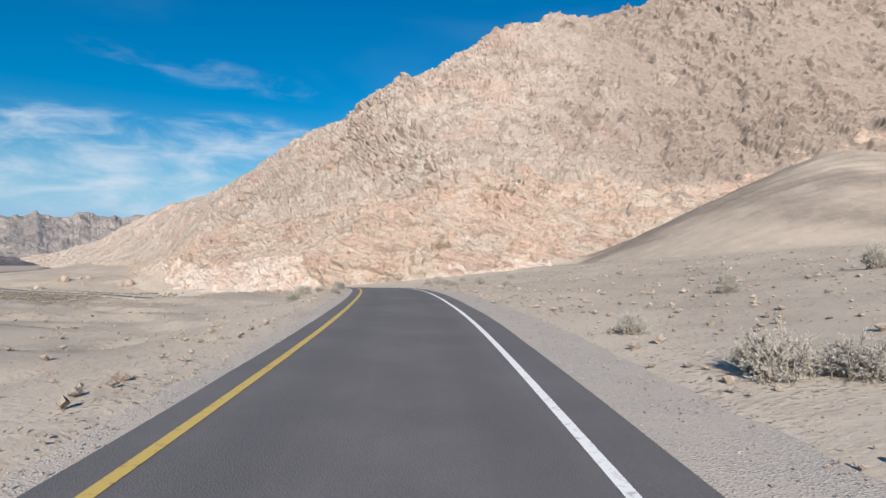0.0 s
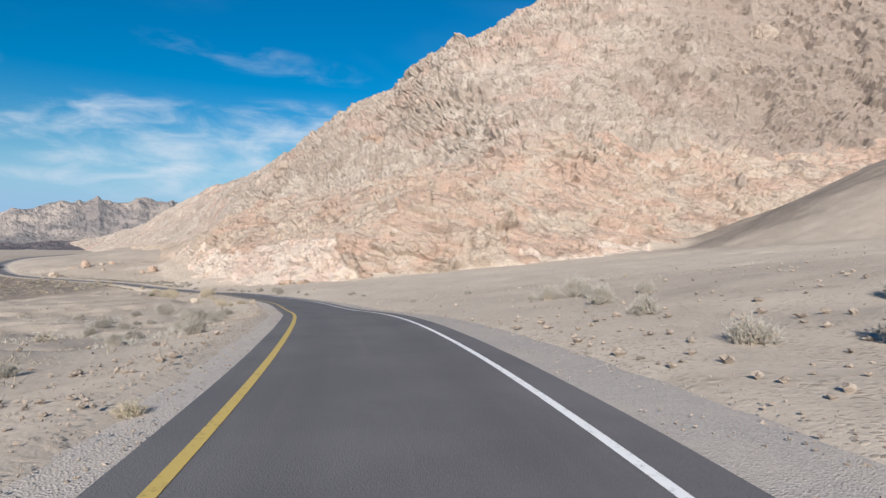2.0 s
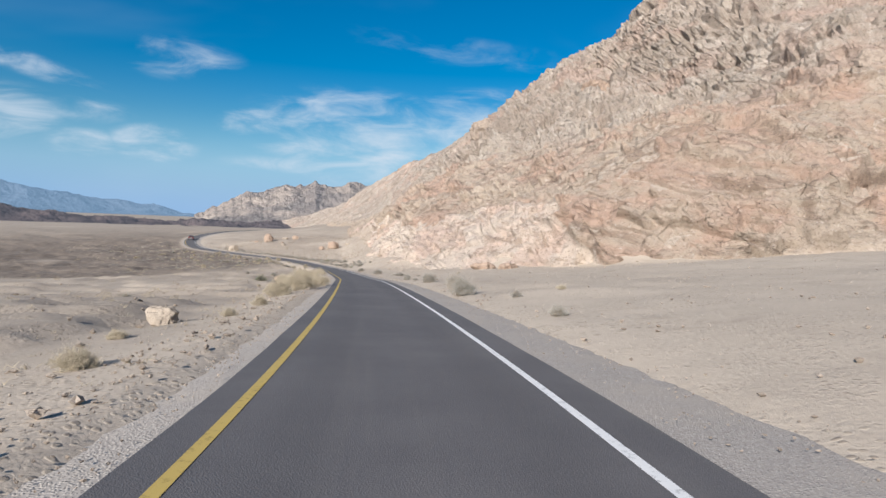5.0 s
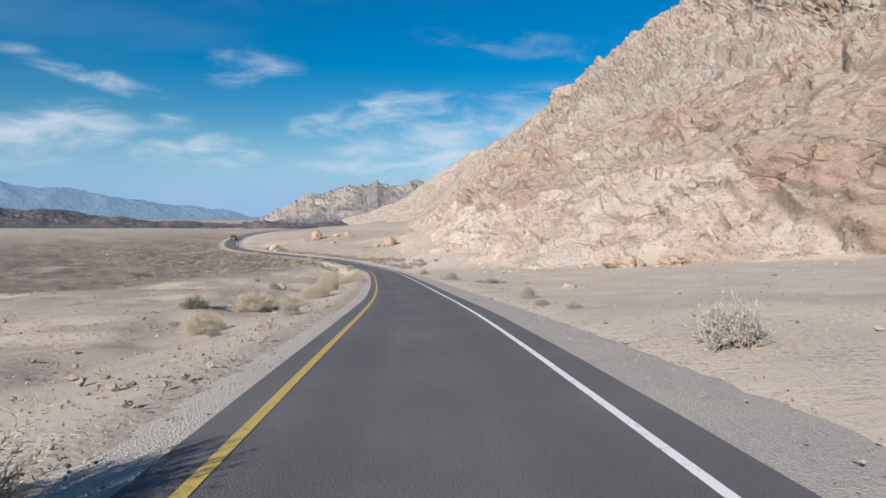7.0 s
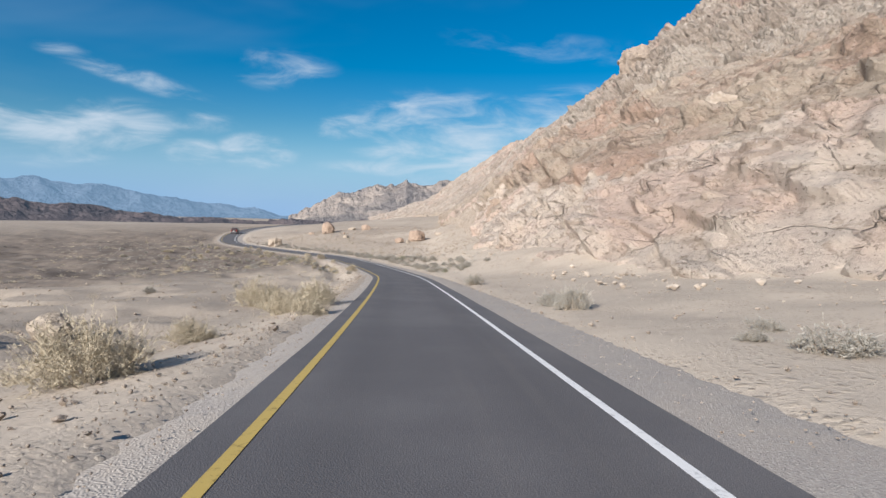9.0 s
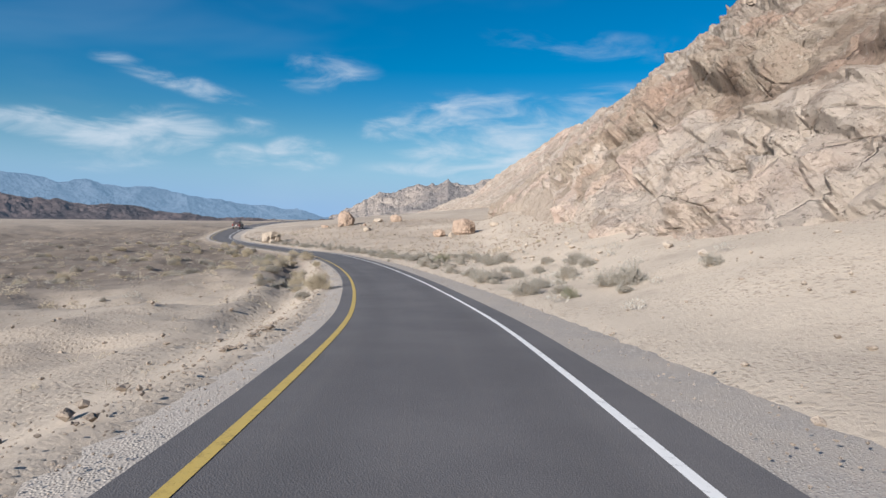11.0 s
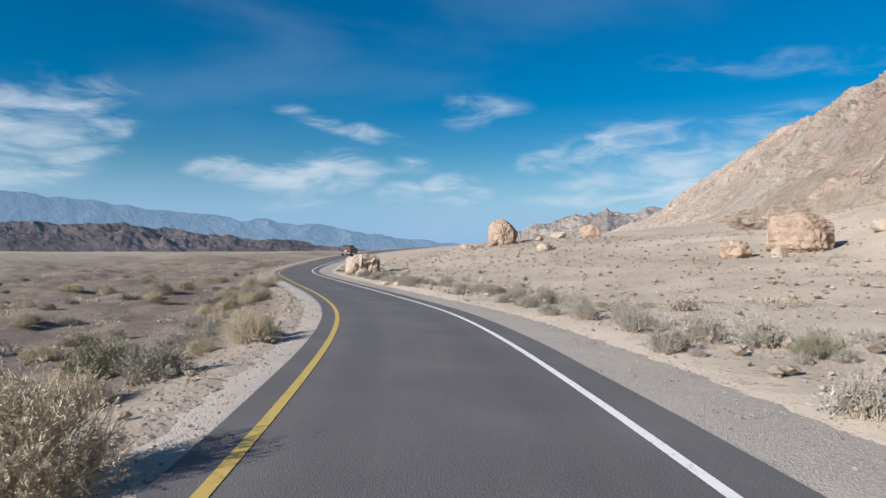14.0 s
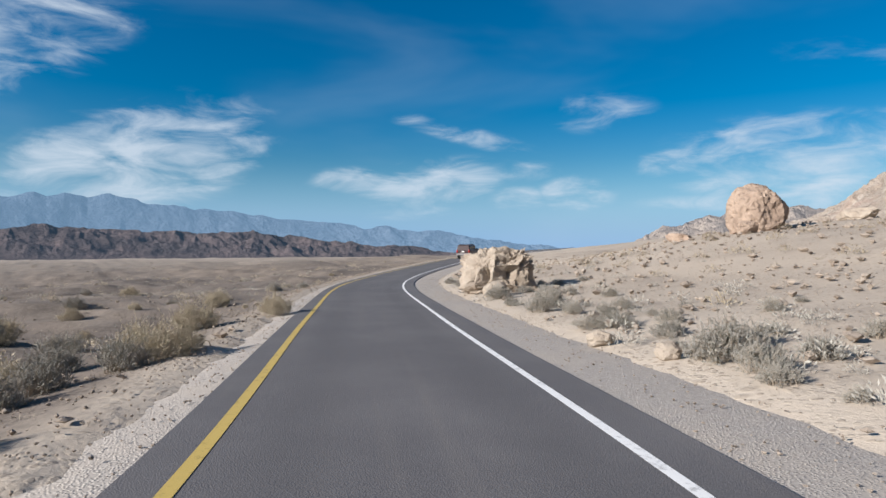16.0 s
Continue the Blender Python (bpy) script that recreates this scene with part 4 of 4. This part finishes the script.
SAGE_B = [
    (-17.4, 98.8, 0.64), (-24.6, 108.8, 0.66), (-27.8, 115.8, 0.58), (-39.8, 134.6, 1.93), (-49.2, 150.7, 1.07), (-65.1, 174.2, 1.92), (-57.1, 167.2, 0.37),
    (-54.8, 165.9, 0.51), (-73.7, 160.7, 1.09), (-76.6, 189.4, 1.41), (-57.8, 166.8, 0.5), (-99.2, 205.3, 0.81), (-97.3, 215.4, 1.55), (-90.4, 209.8, 0.43),
        (-114.8, 217.4, 1.18), (-114.8, 220, 0.95), (-120.1, 236.4, 1.46),
    (-116.7, 234, 1.28), (-113.7, 231.5, 1.33), (-109.7, 228.2, 1.42), (-104.2, 222.2, 0.24), (-102.4, 220.4, 0.76), (-101.6, 220, 0.67), (-103.1, 225.7, 0.68),
]
SAGE_C = [
    (-127.6, 242.5, 1.5), (-135.8, 247.7, 1.84), (-105.6, 228.6, 1), (-104.5, 228.3, 0.97), (-120.9, 236.2, 0.82), (-118.2, 234.8, 1.15), (-118.7, 237.6, 0.97),
    (-116.7, 235, 1.33), (-115.7, 233.9, 0.79), (-117.1, 232.6, 0.47), (-141.8, 231, 2.16), (-128.7, 231.8, 1.3), (-124.7, 239.2, 1.07), (-129.1, 242.8, 1.4),
    (-124.7, 240.6, 1.07), (-123.6, 240.6, 1.38), (-126.5, 241.2, 1.05), (-133.5, 245.9, 1.21), (-139.6, 250.3, 1.33), (-159.6, 258.6, 1.48), (-151, 255.2, 1.75),
    (-146.5, 253.7, 1.51), (-141.6, 251.6, 1.47), (-137.4, 249.8, 1.38), (-134.4, 247.9, 1.3), (-132.3, 246.5, 1.24), (-130.4, 244.3, 1.09), 
]
SAGE_D = [
    (-159.3, 241.9, 1.83), (-169.4, 262.2, 1.32), (-163.8, 259.7, 1.26), (-158.5, 257.4, 0.97), (-154.3, 256, 0.87), (-150.6, 254.1, 1.37), (-153.6, 256.7, 0.75),
    (-149.7, 253.7, 0.84),
]
SAGE_AT = [SAGE_A, SAGE_B, SAGE_C, SAGE_D]
STRAW_A = [
    (-6.5, 37.9, 0.83), (-7.5, 45.7, 0.59), (-24.6, 90.4, 1.47), (-26.9, 91.8, 1.87), (-25.5, 90.4, 1.02), (-22.7, 88, 0.96), (-29.9, 97.7, 1.25),
    (-34.2, 106.2, 0.92), (-41.5, 120.4, 1.95), (-36.2, 110.2, 1.11), (-43.2, 124.7, 1.46), (-39.8, 116.1, 1.42), (-33.3, 101.4, 0.89), 
    (-60.7, 145.2, 2.15), (-55.2, 137.5, 1.27), (-45, 143.5, 0.87), (-46.6, 145, 0.99), (-58.1, 166.9, 2.05), (-59.5, 146.5, 1.16), (-68, 160.1, 1.92),
    (-74, 170.4, 1.67), (-73.2, 171.8, 1.7), (-59.3, 170, 1.27), (-71.2, 164.5, 1.18), (-77.6, 172.8, 2.15), (-70.8, 169, 1.2), (-66.3, 175.6, 1.82),
]
STRAW_B = [
    (-62.4, 152.0, 1.8),     (-59.4, 167.8, 0.96), (-100.2, 208.3, 1.27), (-124.2, 229.4, 1.37), (-115.7, 222.3, 0.7), (-132.2, 235, 1.02), (-131.3, 234.4, 1.1), (-156.7, 247.5, 1.2),
    (-162.1, 248.9, 1.26), (-163, 251.2, 1.02),
]
STRAW_AT = [STRAW_A, STRAW_B]
GREEN_AT = [(-61.6, 142.7, 1.5), (-89.3, 207.7, 0.67), (-108.2, 228.1, 1.37), (-122.5, 240, 1.04), (-132.3, 231.9, 1.61)]

rng = np.random.default_rng(5)
for row in SAGE_AT:
    for x, y, w in row:
        plant(SAGE, x, y, min(w, 1.1) if x < -115 and y > 0.56 * -x + 165 else min(w, 1.45), rng, "sage shrubs by the road")
for row in STRAW_AT:
    for x, y, w in row:
        right = near_road(np.array([x]), np.array([y]))[0][0] > 0
        plant(SAGE if right else STRAW, x, y, w * (0.8 if right else 0.65 if y < 115 else 1.15), rng, "dry shrubs by the road", 0.6 if right else 1.0)
for x, y, w in GREEN_AT:
    plant(GREEN, x, y, w, rng, "creosote bushes by the road")
# thinner growth over the wash and the apron
for side, count, near, far, lo, hi in ((-1, 36, 4.2, 26, 0.3, 0.95), (1, 16, 6, 24, 0.25, 0.6)):
    for _ in range(count):
        i = int(rng.uniform(75, 420))
        q = LINE[i, :2] + SIDE[i] * side * (near + (far - near) * rng.uniform() ** 1.6)
        if side > 0 and q[1] > 200 and q[0] > -100:
            continue
        plant(SAGE if rng.uniform() < 0.72 else STRAW, float(q[0]), float(q[1]), rng.uniform(lo, hi), rng, "scattered desert shrubs")
for _ in range(135):
    i = int(rng.uniform(286, 394))
    q = LINE[i, :2] + SIDE[i] * (4.4 + 5.0 * rng.uniform() ** 1.5)
    plant(SAGE, float(q[0]), float(q[1]), rng.uniform(0.6, 1.45) if i < 330 else rng.uniform(0.35, 0.9), rng, "sage shrubs by the road", 0.9)


for _ in range(85):
    i = int(rng.uniform(318, 405))
    q = LINE[i, :2] - SIDE[i] * (6.2 + 22 * rng.uniform() ** 1.5)
    plant(SAGE if rng.uniform() < 0.5 else STRAW, float(q[0]), float(q[1]), rng.uniform(0.6, 1.5), rng, "shrubs in the wash", 0.95)


# shrubs crowding the edge of the road above the channel
for _ in range(64):
    i = int(rng.uniform(303, 372))
    q = LINE[i, :2] - SIDE[i] * (4.2 + 3.0 * rng.uniform())
    plant(SAGE if rng.uniform() < 0.4 else STRAW, float(q[0]), float(q[1]), rng.uniform(0.6, 1.25), rng, "shrubs in the wash", 1.05)


# a belt of dark sage along the inside of the first bend
for _ in range(26):
    i = int(rng.uniform(124, 150))
    q = LINE[i, :2] - SIDE[i] * (4.8 + 6.5 * rng.uniform())
    plant(SAGE, float(q[0]), float(q[1]), rng.uniform(0.5, 1.1), rng, "sage shrubs by the road", 0.9)


# ---- loose stones ----
def stones(name, places, sizes, material, label, seed, sink=0.25, height=None):
    """Many small angular stones in one mesh."""
    g = np.random.default_rng(seed)
    unit = np.array([(1, 0, 0), (-1, 0, 0), (0, 1, 0), (0, -1, 0), (0, 0, 1), (0, 0, -1), (0.62, 0.62, 0.5), (-0.62, -0.55, 0.5), (0.6, -0.62, 0.45), (-0.6, 0.62, 0.5)], float)
    tri = np.array([(0, 6, 4), (6, 2, 4), (2, 9, 4), (9, 1, 4), (1, 7, 4), (7, 3, 4), (3, 8, 4), (8, 0, 4), (0, 2, 6), (2, 1, 9), (1, 3, 7), (3, 0, 8), (2, 0, 5), (1, 2, 5), (3, 1, 5), (0, 3, 5)])
    n = len(places)
    shape = unit[None] * (1 + 0.3 * g.uniform(-1, 1, (n, 10, 1))) * np.stack([g.uniform(0.7, 1.3, n), g.uniform(0.6, 1.0, n), g.uniform(0.45, 0.8, n)], 1)[:, None]
    a = g.uniform(0, 2 * math.pi, n)
    c, s = np.cos(a)[:, None], np.sin(a)[:, None]
    v = np.stack([shape[..., 0] * c - shape[..., 1] * s, shape[..., 0] * s + shape[..., 1] * c, shape[..., 2]], -1) * (sizes[:, None, None] / 2)
    z = ground_height(places[:, 0], places[:, 1]) if height is None else height
    v = v + np.stack([places[:, 0], places[:, 1], z + sizes * sink], 1)[:, None]
    f = (tri[None] + 10 * np.arange(n)[:, None, None]).reshape(-1, 3)
    ob = mesh_object(name, v.reshape(-1, 3), f, material)
    return tagged(ob, label, "stones", kind="stuff")


def beside(count, lo_i, hi_i, lo, hi, power, seed):
    g = np.random.default_rng(seed)
    i = g.integers(lo_i, hi_i, count)
    o = lo + (hi - lo) * g.uniform(0, 1, count) ** power
    return LINE[i, :2] + SIDE[i] * o[:, None] + TAN[i] * g.uniform(-0.5, 0.5, (count, 1)), g


p, g = beside(15000, 58, 450, 3.4, 45, 2.0, 61)
stones("scattered_stones", p, 0.025 + 0.14 * g.uniform(0, 1, len(p)) ** 7, M_PEBBLE, "small grey-brown stones scattered on the apron", 62)
p, g = beside(22000, 58, 450, -3.2, -60, 1.9, 63)
stones("scattered_stones", p, 0.035 + 0.2 * g.uniform(0, 1, len(p)) ** 7, M_PEBBLE, "small grey-brown stones scattered in the wash", 64)
p, g = beside(24000, 310, 425, 4.6, 55, 1.15, 65)
stones("scattered_stones", p, 0.05 + 0.34 * g.uniform(0, 1, len(p)) ** 9, M_PEBBLE, "grey-brown stones strewn over the gravel knoll", 66)
p, g = beside(3200, 60, 150, 3.6, 60, 1.3, 67)
stones("scattered_stones", p, 0.03 + 0.24 * g.uniform(0, 1, len(p)) ** 8, M_PEBBLE, "larger stones on the gravelly bank", 68)
p, g = beside(11000, 58, 440, 2.4, 4.3, 1.0, 69)
i = ((p[:, None] - LINE[None, ::3, :2]) ** 2).sum(-1).argmin(1) * 3
stones("gravel_stones", p, g.uniform(0.015, 0.05, len(p)), M_PEBBLE, "loose gravel stones along the asphalt edge", 70, height=LINE[i, 2] - 0.05)
p, g = beside(10000, 58, 440, -2.25, -3.2, 1.0, 71)
i = ((p[:, None] - LINE[None, ::3, :2]) ** 2).sum(-1).argmin(1) * 3
stones("gravel_stones", p, g.uniform(0.015, 0.05, len(p)), M_PEBBLE, "loose gravel stones along the asphalt edge", 72, height=LINE[i, 2] - 0.05)

p, g = beside(5000, 62, 118, 4.0, 30, 1.3, 73)
stones("scattered_stones", p, 0.03 + 0.26 * g.uniform(0, 1, len(p)) ** 8, M_PEBBLE, "rough broken stones on the gravelly bank", 74)
p, g = beside(7000, 90, 440, -3.1, -4.9, 1.0, 75)
stones("verge_stones", p, 0.025 + 0.09 * g.uniform(0, 1, len(p)) ** 5, M_PEBBLE, "broken stones along the crumbling verge", 76)
# dry tufts over the wash
def tufts(count, seed):
    g = np.random.default_rng(seed)
    i = g.integers(62, len(LINE) - 60, count)
    o = -(3.6 + 75 * g.uniform(0, 1, count) ** 1.7)
    p = LINE[i, :2] + SIDE[i] * o[:, None] + g.normal(0, 1.5, (count, 2))
    off = near_road(p[:, 0], p[:, 1])[0]
    p = p[off < -3.4]
    z = ground_height(p[:, 0], p[:, 1])
    verts, faces = [], []
    for (x, y), h in zip(p, z):
        size = g.uniform(0.12, 0.34)
        for _ in range(14):
            blade(verts, faces, np.array([x, y, h - 0.01]) + np.array([*g.normal(0, 0.4 * size, 2), 0]), np.array([*g.normal(0, 0.8, 2), 0.6]), size * g.uniform(0.35, 0.8), 0.022 * size, g)
    ob = mesh_object("dry_tufts", verts, faces, M_TUFT)
    return tagged(ob, "small dry grey-brown tufts over the stony wash", "grass tufts", kind="stuff")


tufts(5200, 81)


def scrub(count, lo_i, hi_i, near, far, power, seed, label, material=M_TUFT, big=1.1):
    """Low scrub too far off to tell one plant from the next, in one mesh."""
    g = np.random.default_rng(seed)
    i = g.integers(lo_i, hi_i, count)
    o = near + (far - near) * g.uniform(0, 1, count) ** power
    p = LINE[i, :2] + SIDE[i] * o[:, None] + g.normal(0, 2.0, (count, 2))
    off = near_road(p[:, 0], p[:, 1])[0]
    p = p[off * np.sign(near) > abs(near) * 0.8]
    z = ground_height(p[:, 0], p[:, 1])
    verts, faces = [], []
    for (x, y), h in zip(p, z):
        size = g.uniform(0.3, big)
        for _ in range(95):
            a, out = g.uniform(0, 2 * math.pi), g.uniform(0, 1) ** 0.6
            at = np.array([x + 0.42 * size * out * math.cos(a), y + 0.42 * size * out * math.sin(a), h + size * 0.42 * (1 - 0.6 * out**2) * g.uniform(0.1, 1.0)])
            blade(verts, faces, at, np.array([math.cos(a) * out, math.sin(a) * out, 0.7]) + g.normal(0, 0.4, 3), size * 0.11, size * 0.016, g)
    return tagged(mesh_object("low_scrub", verts, faces, material), label, "scrub", kind="stuff")


scrub(560, 75, 470, -12, -120, 1.3, 91, "low grey-brown scrub far out in the wash")
scrub(150, 320, 400, 9, 24, 1.2, 92, "low grey scrub on the gravel knoll")
scrub(300, 287, 402, 4.8, 10, 1.3, 93, "low grey sage filling the roadside belt", M_SAGE, 0.85)
scrub(260, 300, 420, -6.5, -34, 1.2, 94, "low grey sage spread through the wash", M_SAGE, 1.0)
scrub(300, 296, 430, -6.5, -40, 1.1, 96, "low straw-coloured scrub spread through the wash", M_STRAW, 1.1)
scrub(120, 118, 152, -5, -15, 1.0, 95, "low dark sage inside the bend", M_SAGE, 0.8)

# fallen rock along the foot of the cliff
g = np.random.default_rng(77)
foot = curve_even(np.array([s[0] for s in SECTIONS[4:10]], float), 600)
k = g.integers(0, 600, 900)
p = foot[k, :2] + np.stack([g.normal(0, 2.2, 900), -3.5 + g.normal(0, 3.0, 900)], 1)
p = p[near_road(p[:, 0], p[:, 1])[0] > 9]
stones("fallen_rocks", p, 0.10 + 0.5 * g.uniform(0, 1, len(p)) ** 6, M_PALE, "pale fallen rocks along the foot of the cliff", 78)


# ---- the dark vehicle on the road ahead ----
M_BODY = plain("dark_maroon_car_paint", (0.045, 0.027, 0.028), 0.4, 0.0, 0.3)
M_GLASS = plain("dark_tinted_glass", (0.015, 0.016, 0.018), 0.15, 0.0, 0.2)
M_TYRE = plain("black_rubber", (0.018, 0.018, 0.018), 0.85)
M_TRIM = plain("black_plastic_trim", (0.03, 0.03, 0.03), 0.6)
M_RIM = plain("grey_alloy", (0.35, 0.35, 0.36), 0.35, 0.9)
M_SILVER = plain("silver_bumper_paint", (0.20, 0.19, 0.19), 0.45, 0.2)
M_LAMP = plain("red_lamp_plastic", (0.35, 0.015, 0.012), 0.25)
M_PLATE = plain("pale_plate", (0.7, 0.7, 0.68), 0.5)


def box(size, at, bevel=0.03, taper=None):
    bm = bmesh.new()
    bmesh.ops.create_cube(bm, size=1.0)
    for v in bm.verts:
        f = taper if taper and v.co.z > 0 else (1, 1, 0)
        v.co = Vector((v.co.x * size[0] * f[0] + at[0], v.co.y * size[1] * f[1] + at[1] + (f[2] if v.co.z > 0 else 0), v.co.z * size[2] + at[2]))
    if bevel:
        bmesh.ops.bevel(bm, geom=bm.edges[:], offset=bevel, segments=2, affect="EDGES", profile=0.6)
    return bm


def wheel_at(parent, x, y):
    bm = bmesh.new()
    bmesh.ops.create_cone(bm, cap_ends=True, segments=28, radius1=0.38, radius2=0.38, depth=0.25)
    bmesh.ops.bevel(bm, geom=[e for e in bm.edges if abs(e.verts[0].co.z - e.verts[1].co.z) < 1e-4], offset=0.04, segments=2, affect="EDGES")
    bmesh.ops.transform(bm, matrix=pose(x, y, 0.38, 0, 90, 0), verts=bm.verts[:])
    tyre = part("tyre", bm, M_TYRE, parent)
    bm = bmesh.new()
    bmesh.ops.create_cone(bm, cap_ends=True, segments=20, radius1=0.23, radius2=0.21, depth=0.262)
    bmesh.ops.transform(bm, matrix=pose(x, y, 0.38, 0, 90, 0), verts=bm.verts[:])
    part("rim", bm, M_RIM, tyre, "grey alloy rim")


def make_suv(x, y, z, yaw, slope):
    car = new("suv")
    part("body", box((1.86, 4.5, 0.62), (0, 0, 0.78), 0.09), M_BODY, car)
    part("hood", box((1.70, 1.15, 0.16), (0, 1.62, 1.10), 0.06), M_BODY, car)
    part("cabin", box((1.74, 2.95, 0.66), (0, -0.70, 1.40), 0.07, (0.84, 0.86, -0.05)), M_BODY, car)
    part("roof", box((1.40, 2.35, 0.07), (0, -0.76, 1.76), 0.03), M_BODY, car)
    part("rear_window", box((1.30, 0.04, 0.40), (0, -2.055, 1.45), 0.015, (0.92, 1, 0.10)), M_GLASS, car, "dark tinted rear window")
    part("windscreen", box((1.36, 0.04, 0.44), (0, 0.63, 1.42), 0.015, (0.9, 1, -0.16)), M_GLASS, car, "dark tinted windscreen")
    for sx in (-1, 1):
        for cy, ln in ((-1.55, 0.75), (-0.62, 0.92), (0.22, 0.66)):
            part("side_window", box((0.03, ln, 0.38), (sx * 0.835, cy, 1.43), 0.012, (1, 0.9, 0)), M_GLASS, car, "dark tinted side window")
        part("tail_lamp", box((0.16, 0.08, 0.34), (sx * 0.80, -2.235, 1.0), 0.02), M_LAMP, car, "red tail lamp")
        part("mirror", box((0.20, 0.12, 0.15), (sx * 1.0, 0.62, 1.22), 0.03), M_TRIM, car, "black wing mirror")
        part("roof_rail", box((0.04, 2.0, 0.05), (sx * 0.62, -0.8, 1.83), 0.012), M_TRIM, car, "black roof rail")
        part("headlamp", box((0.34, 0.08, 0.16), (sx * 0.66, 2.225, 0.92), 0.02), M_PLATE, car, "clear headlamp")
        wheel_at(car, sx * 0.82, -1.38)
        wheel_at(car, sx * 0.82, 1.42)
    part("rear_bumper", box((1.78, 0.22, 0.24), (0, -2.24, 0.60), 0.05), M_SILVER, car, "silver rear bumper")
    part("front_bumper", box((1.78, 0.20, 0.24), (0, 2.24, 0.56), 0.05), M_TRIM, car, "black front bumper")
    part("number_plate", box((0.32, 0.02, 0.16), (0, -2.262, 0.93), 0.004), M_PLATE, car, "pale blank number plate")
    car.matrix_world = pose(x, y, z, slope, 0, yaw)
    return tagged(car, "dark maroon sport utility vehicle on the asphalt road", "car")


k = int(((LINE[:, :2] - (-214.0, 291.5)) ** 2).sum(1).argmin())
make_suv(float(LINE[k, 0]), float(LINE[k, 1]), float(LINE[k, 2]) + 0.004, math.degrees(math.atan2(-TAN[k, 0], TAN[k, 1])), 2.6)
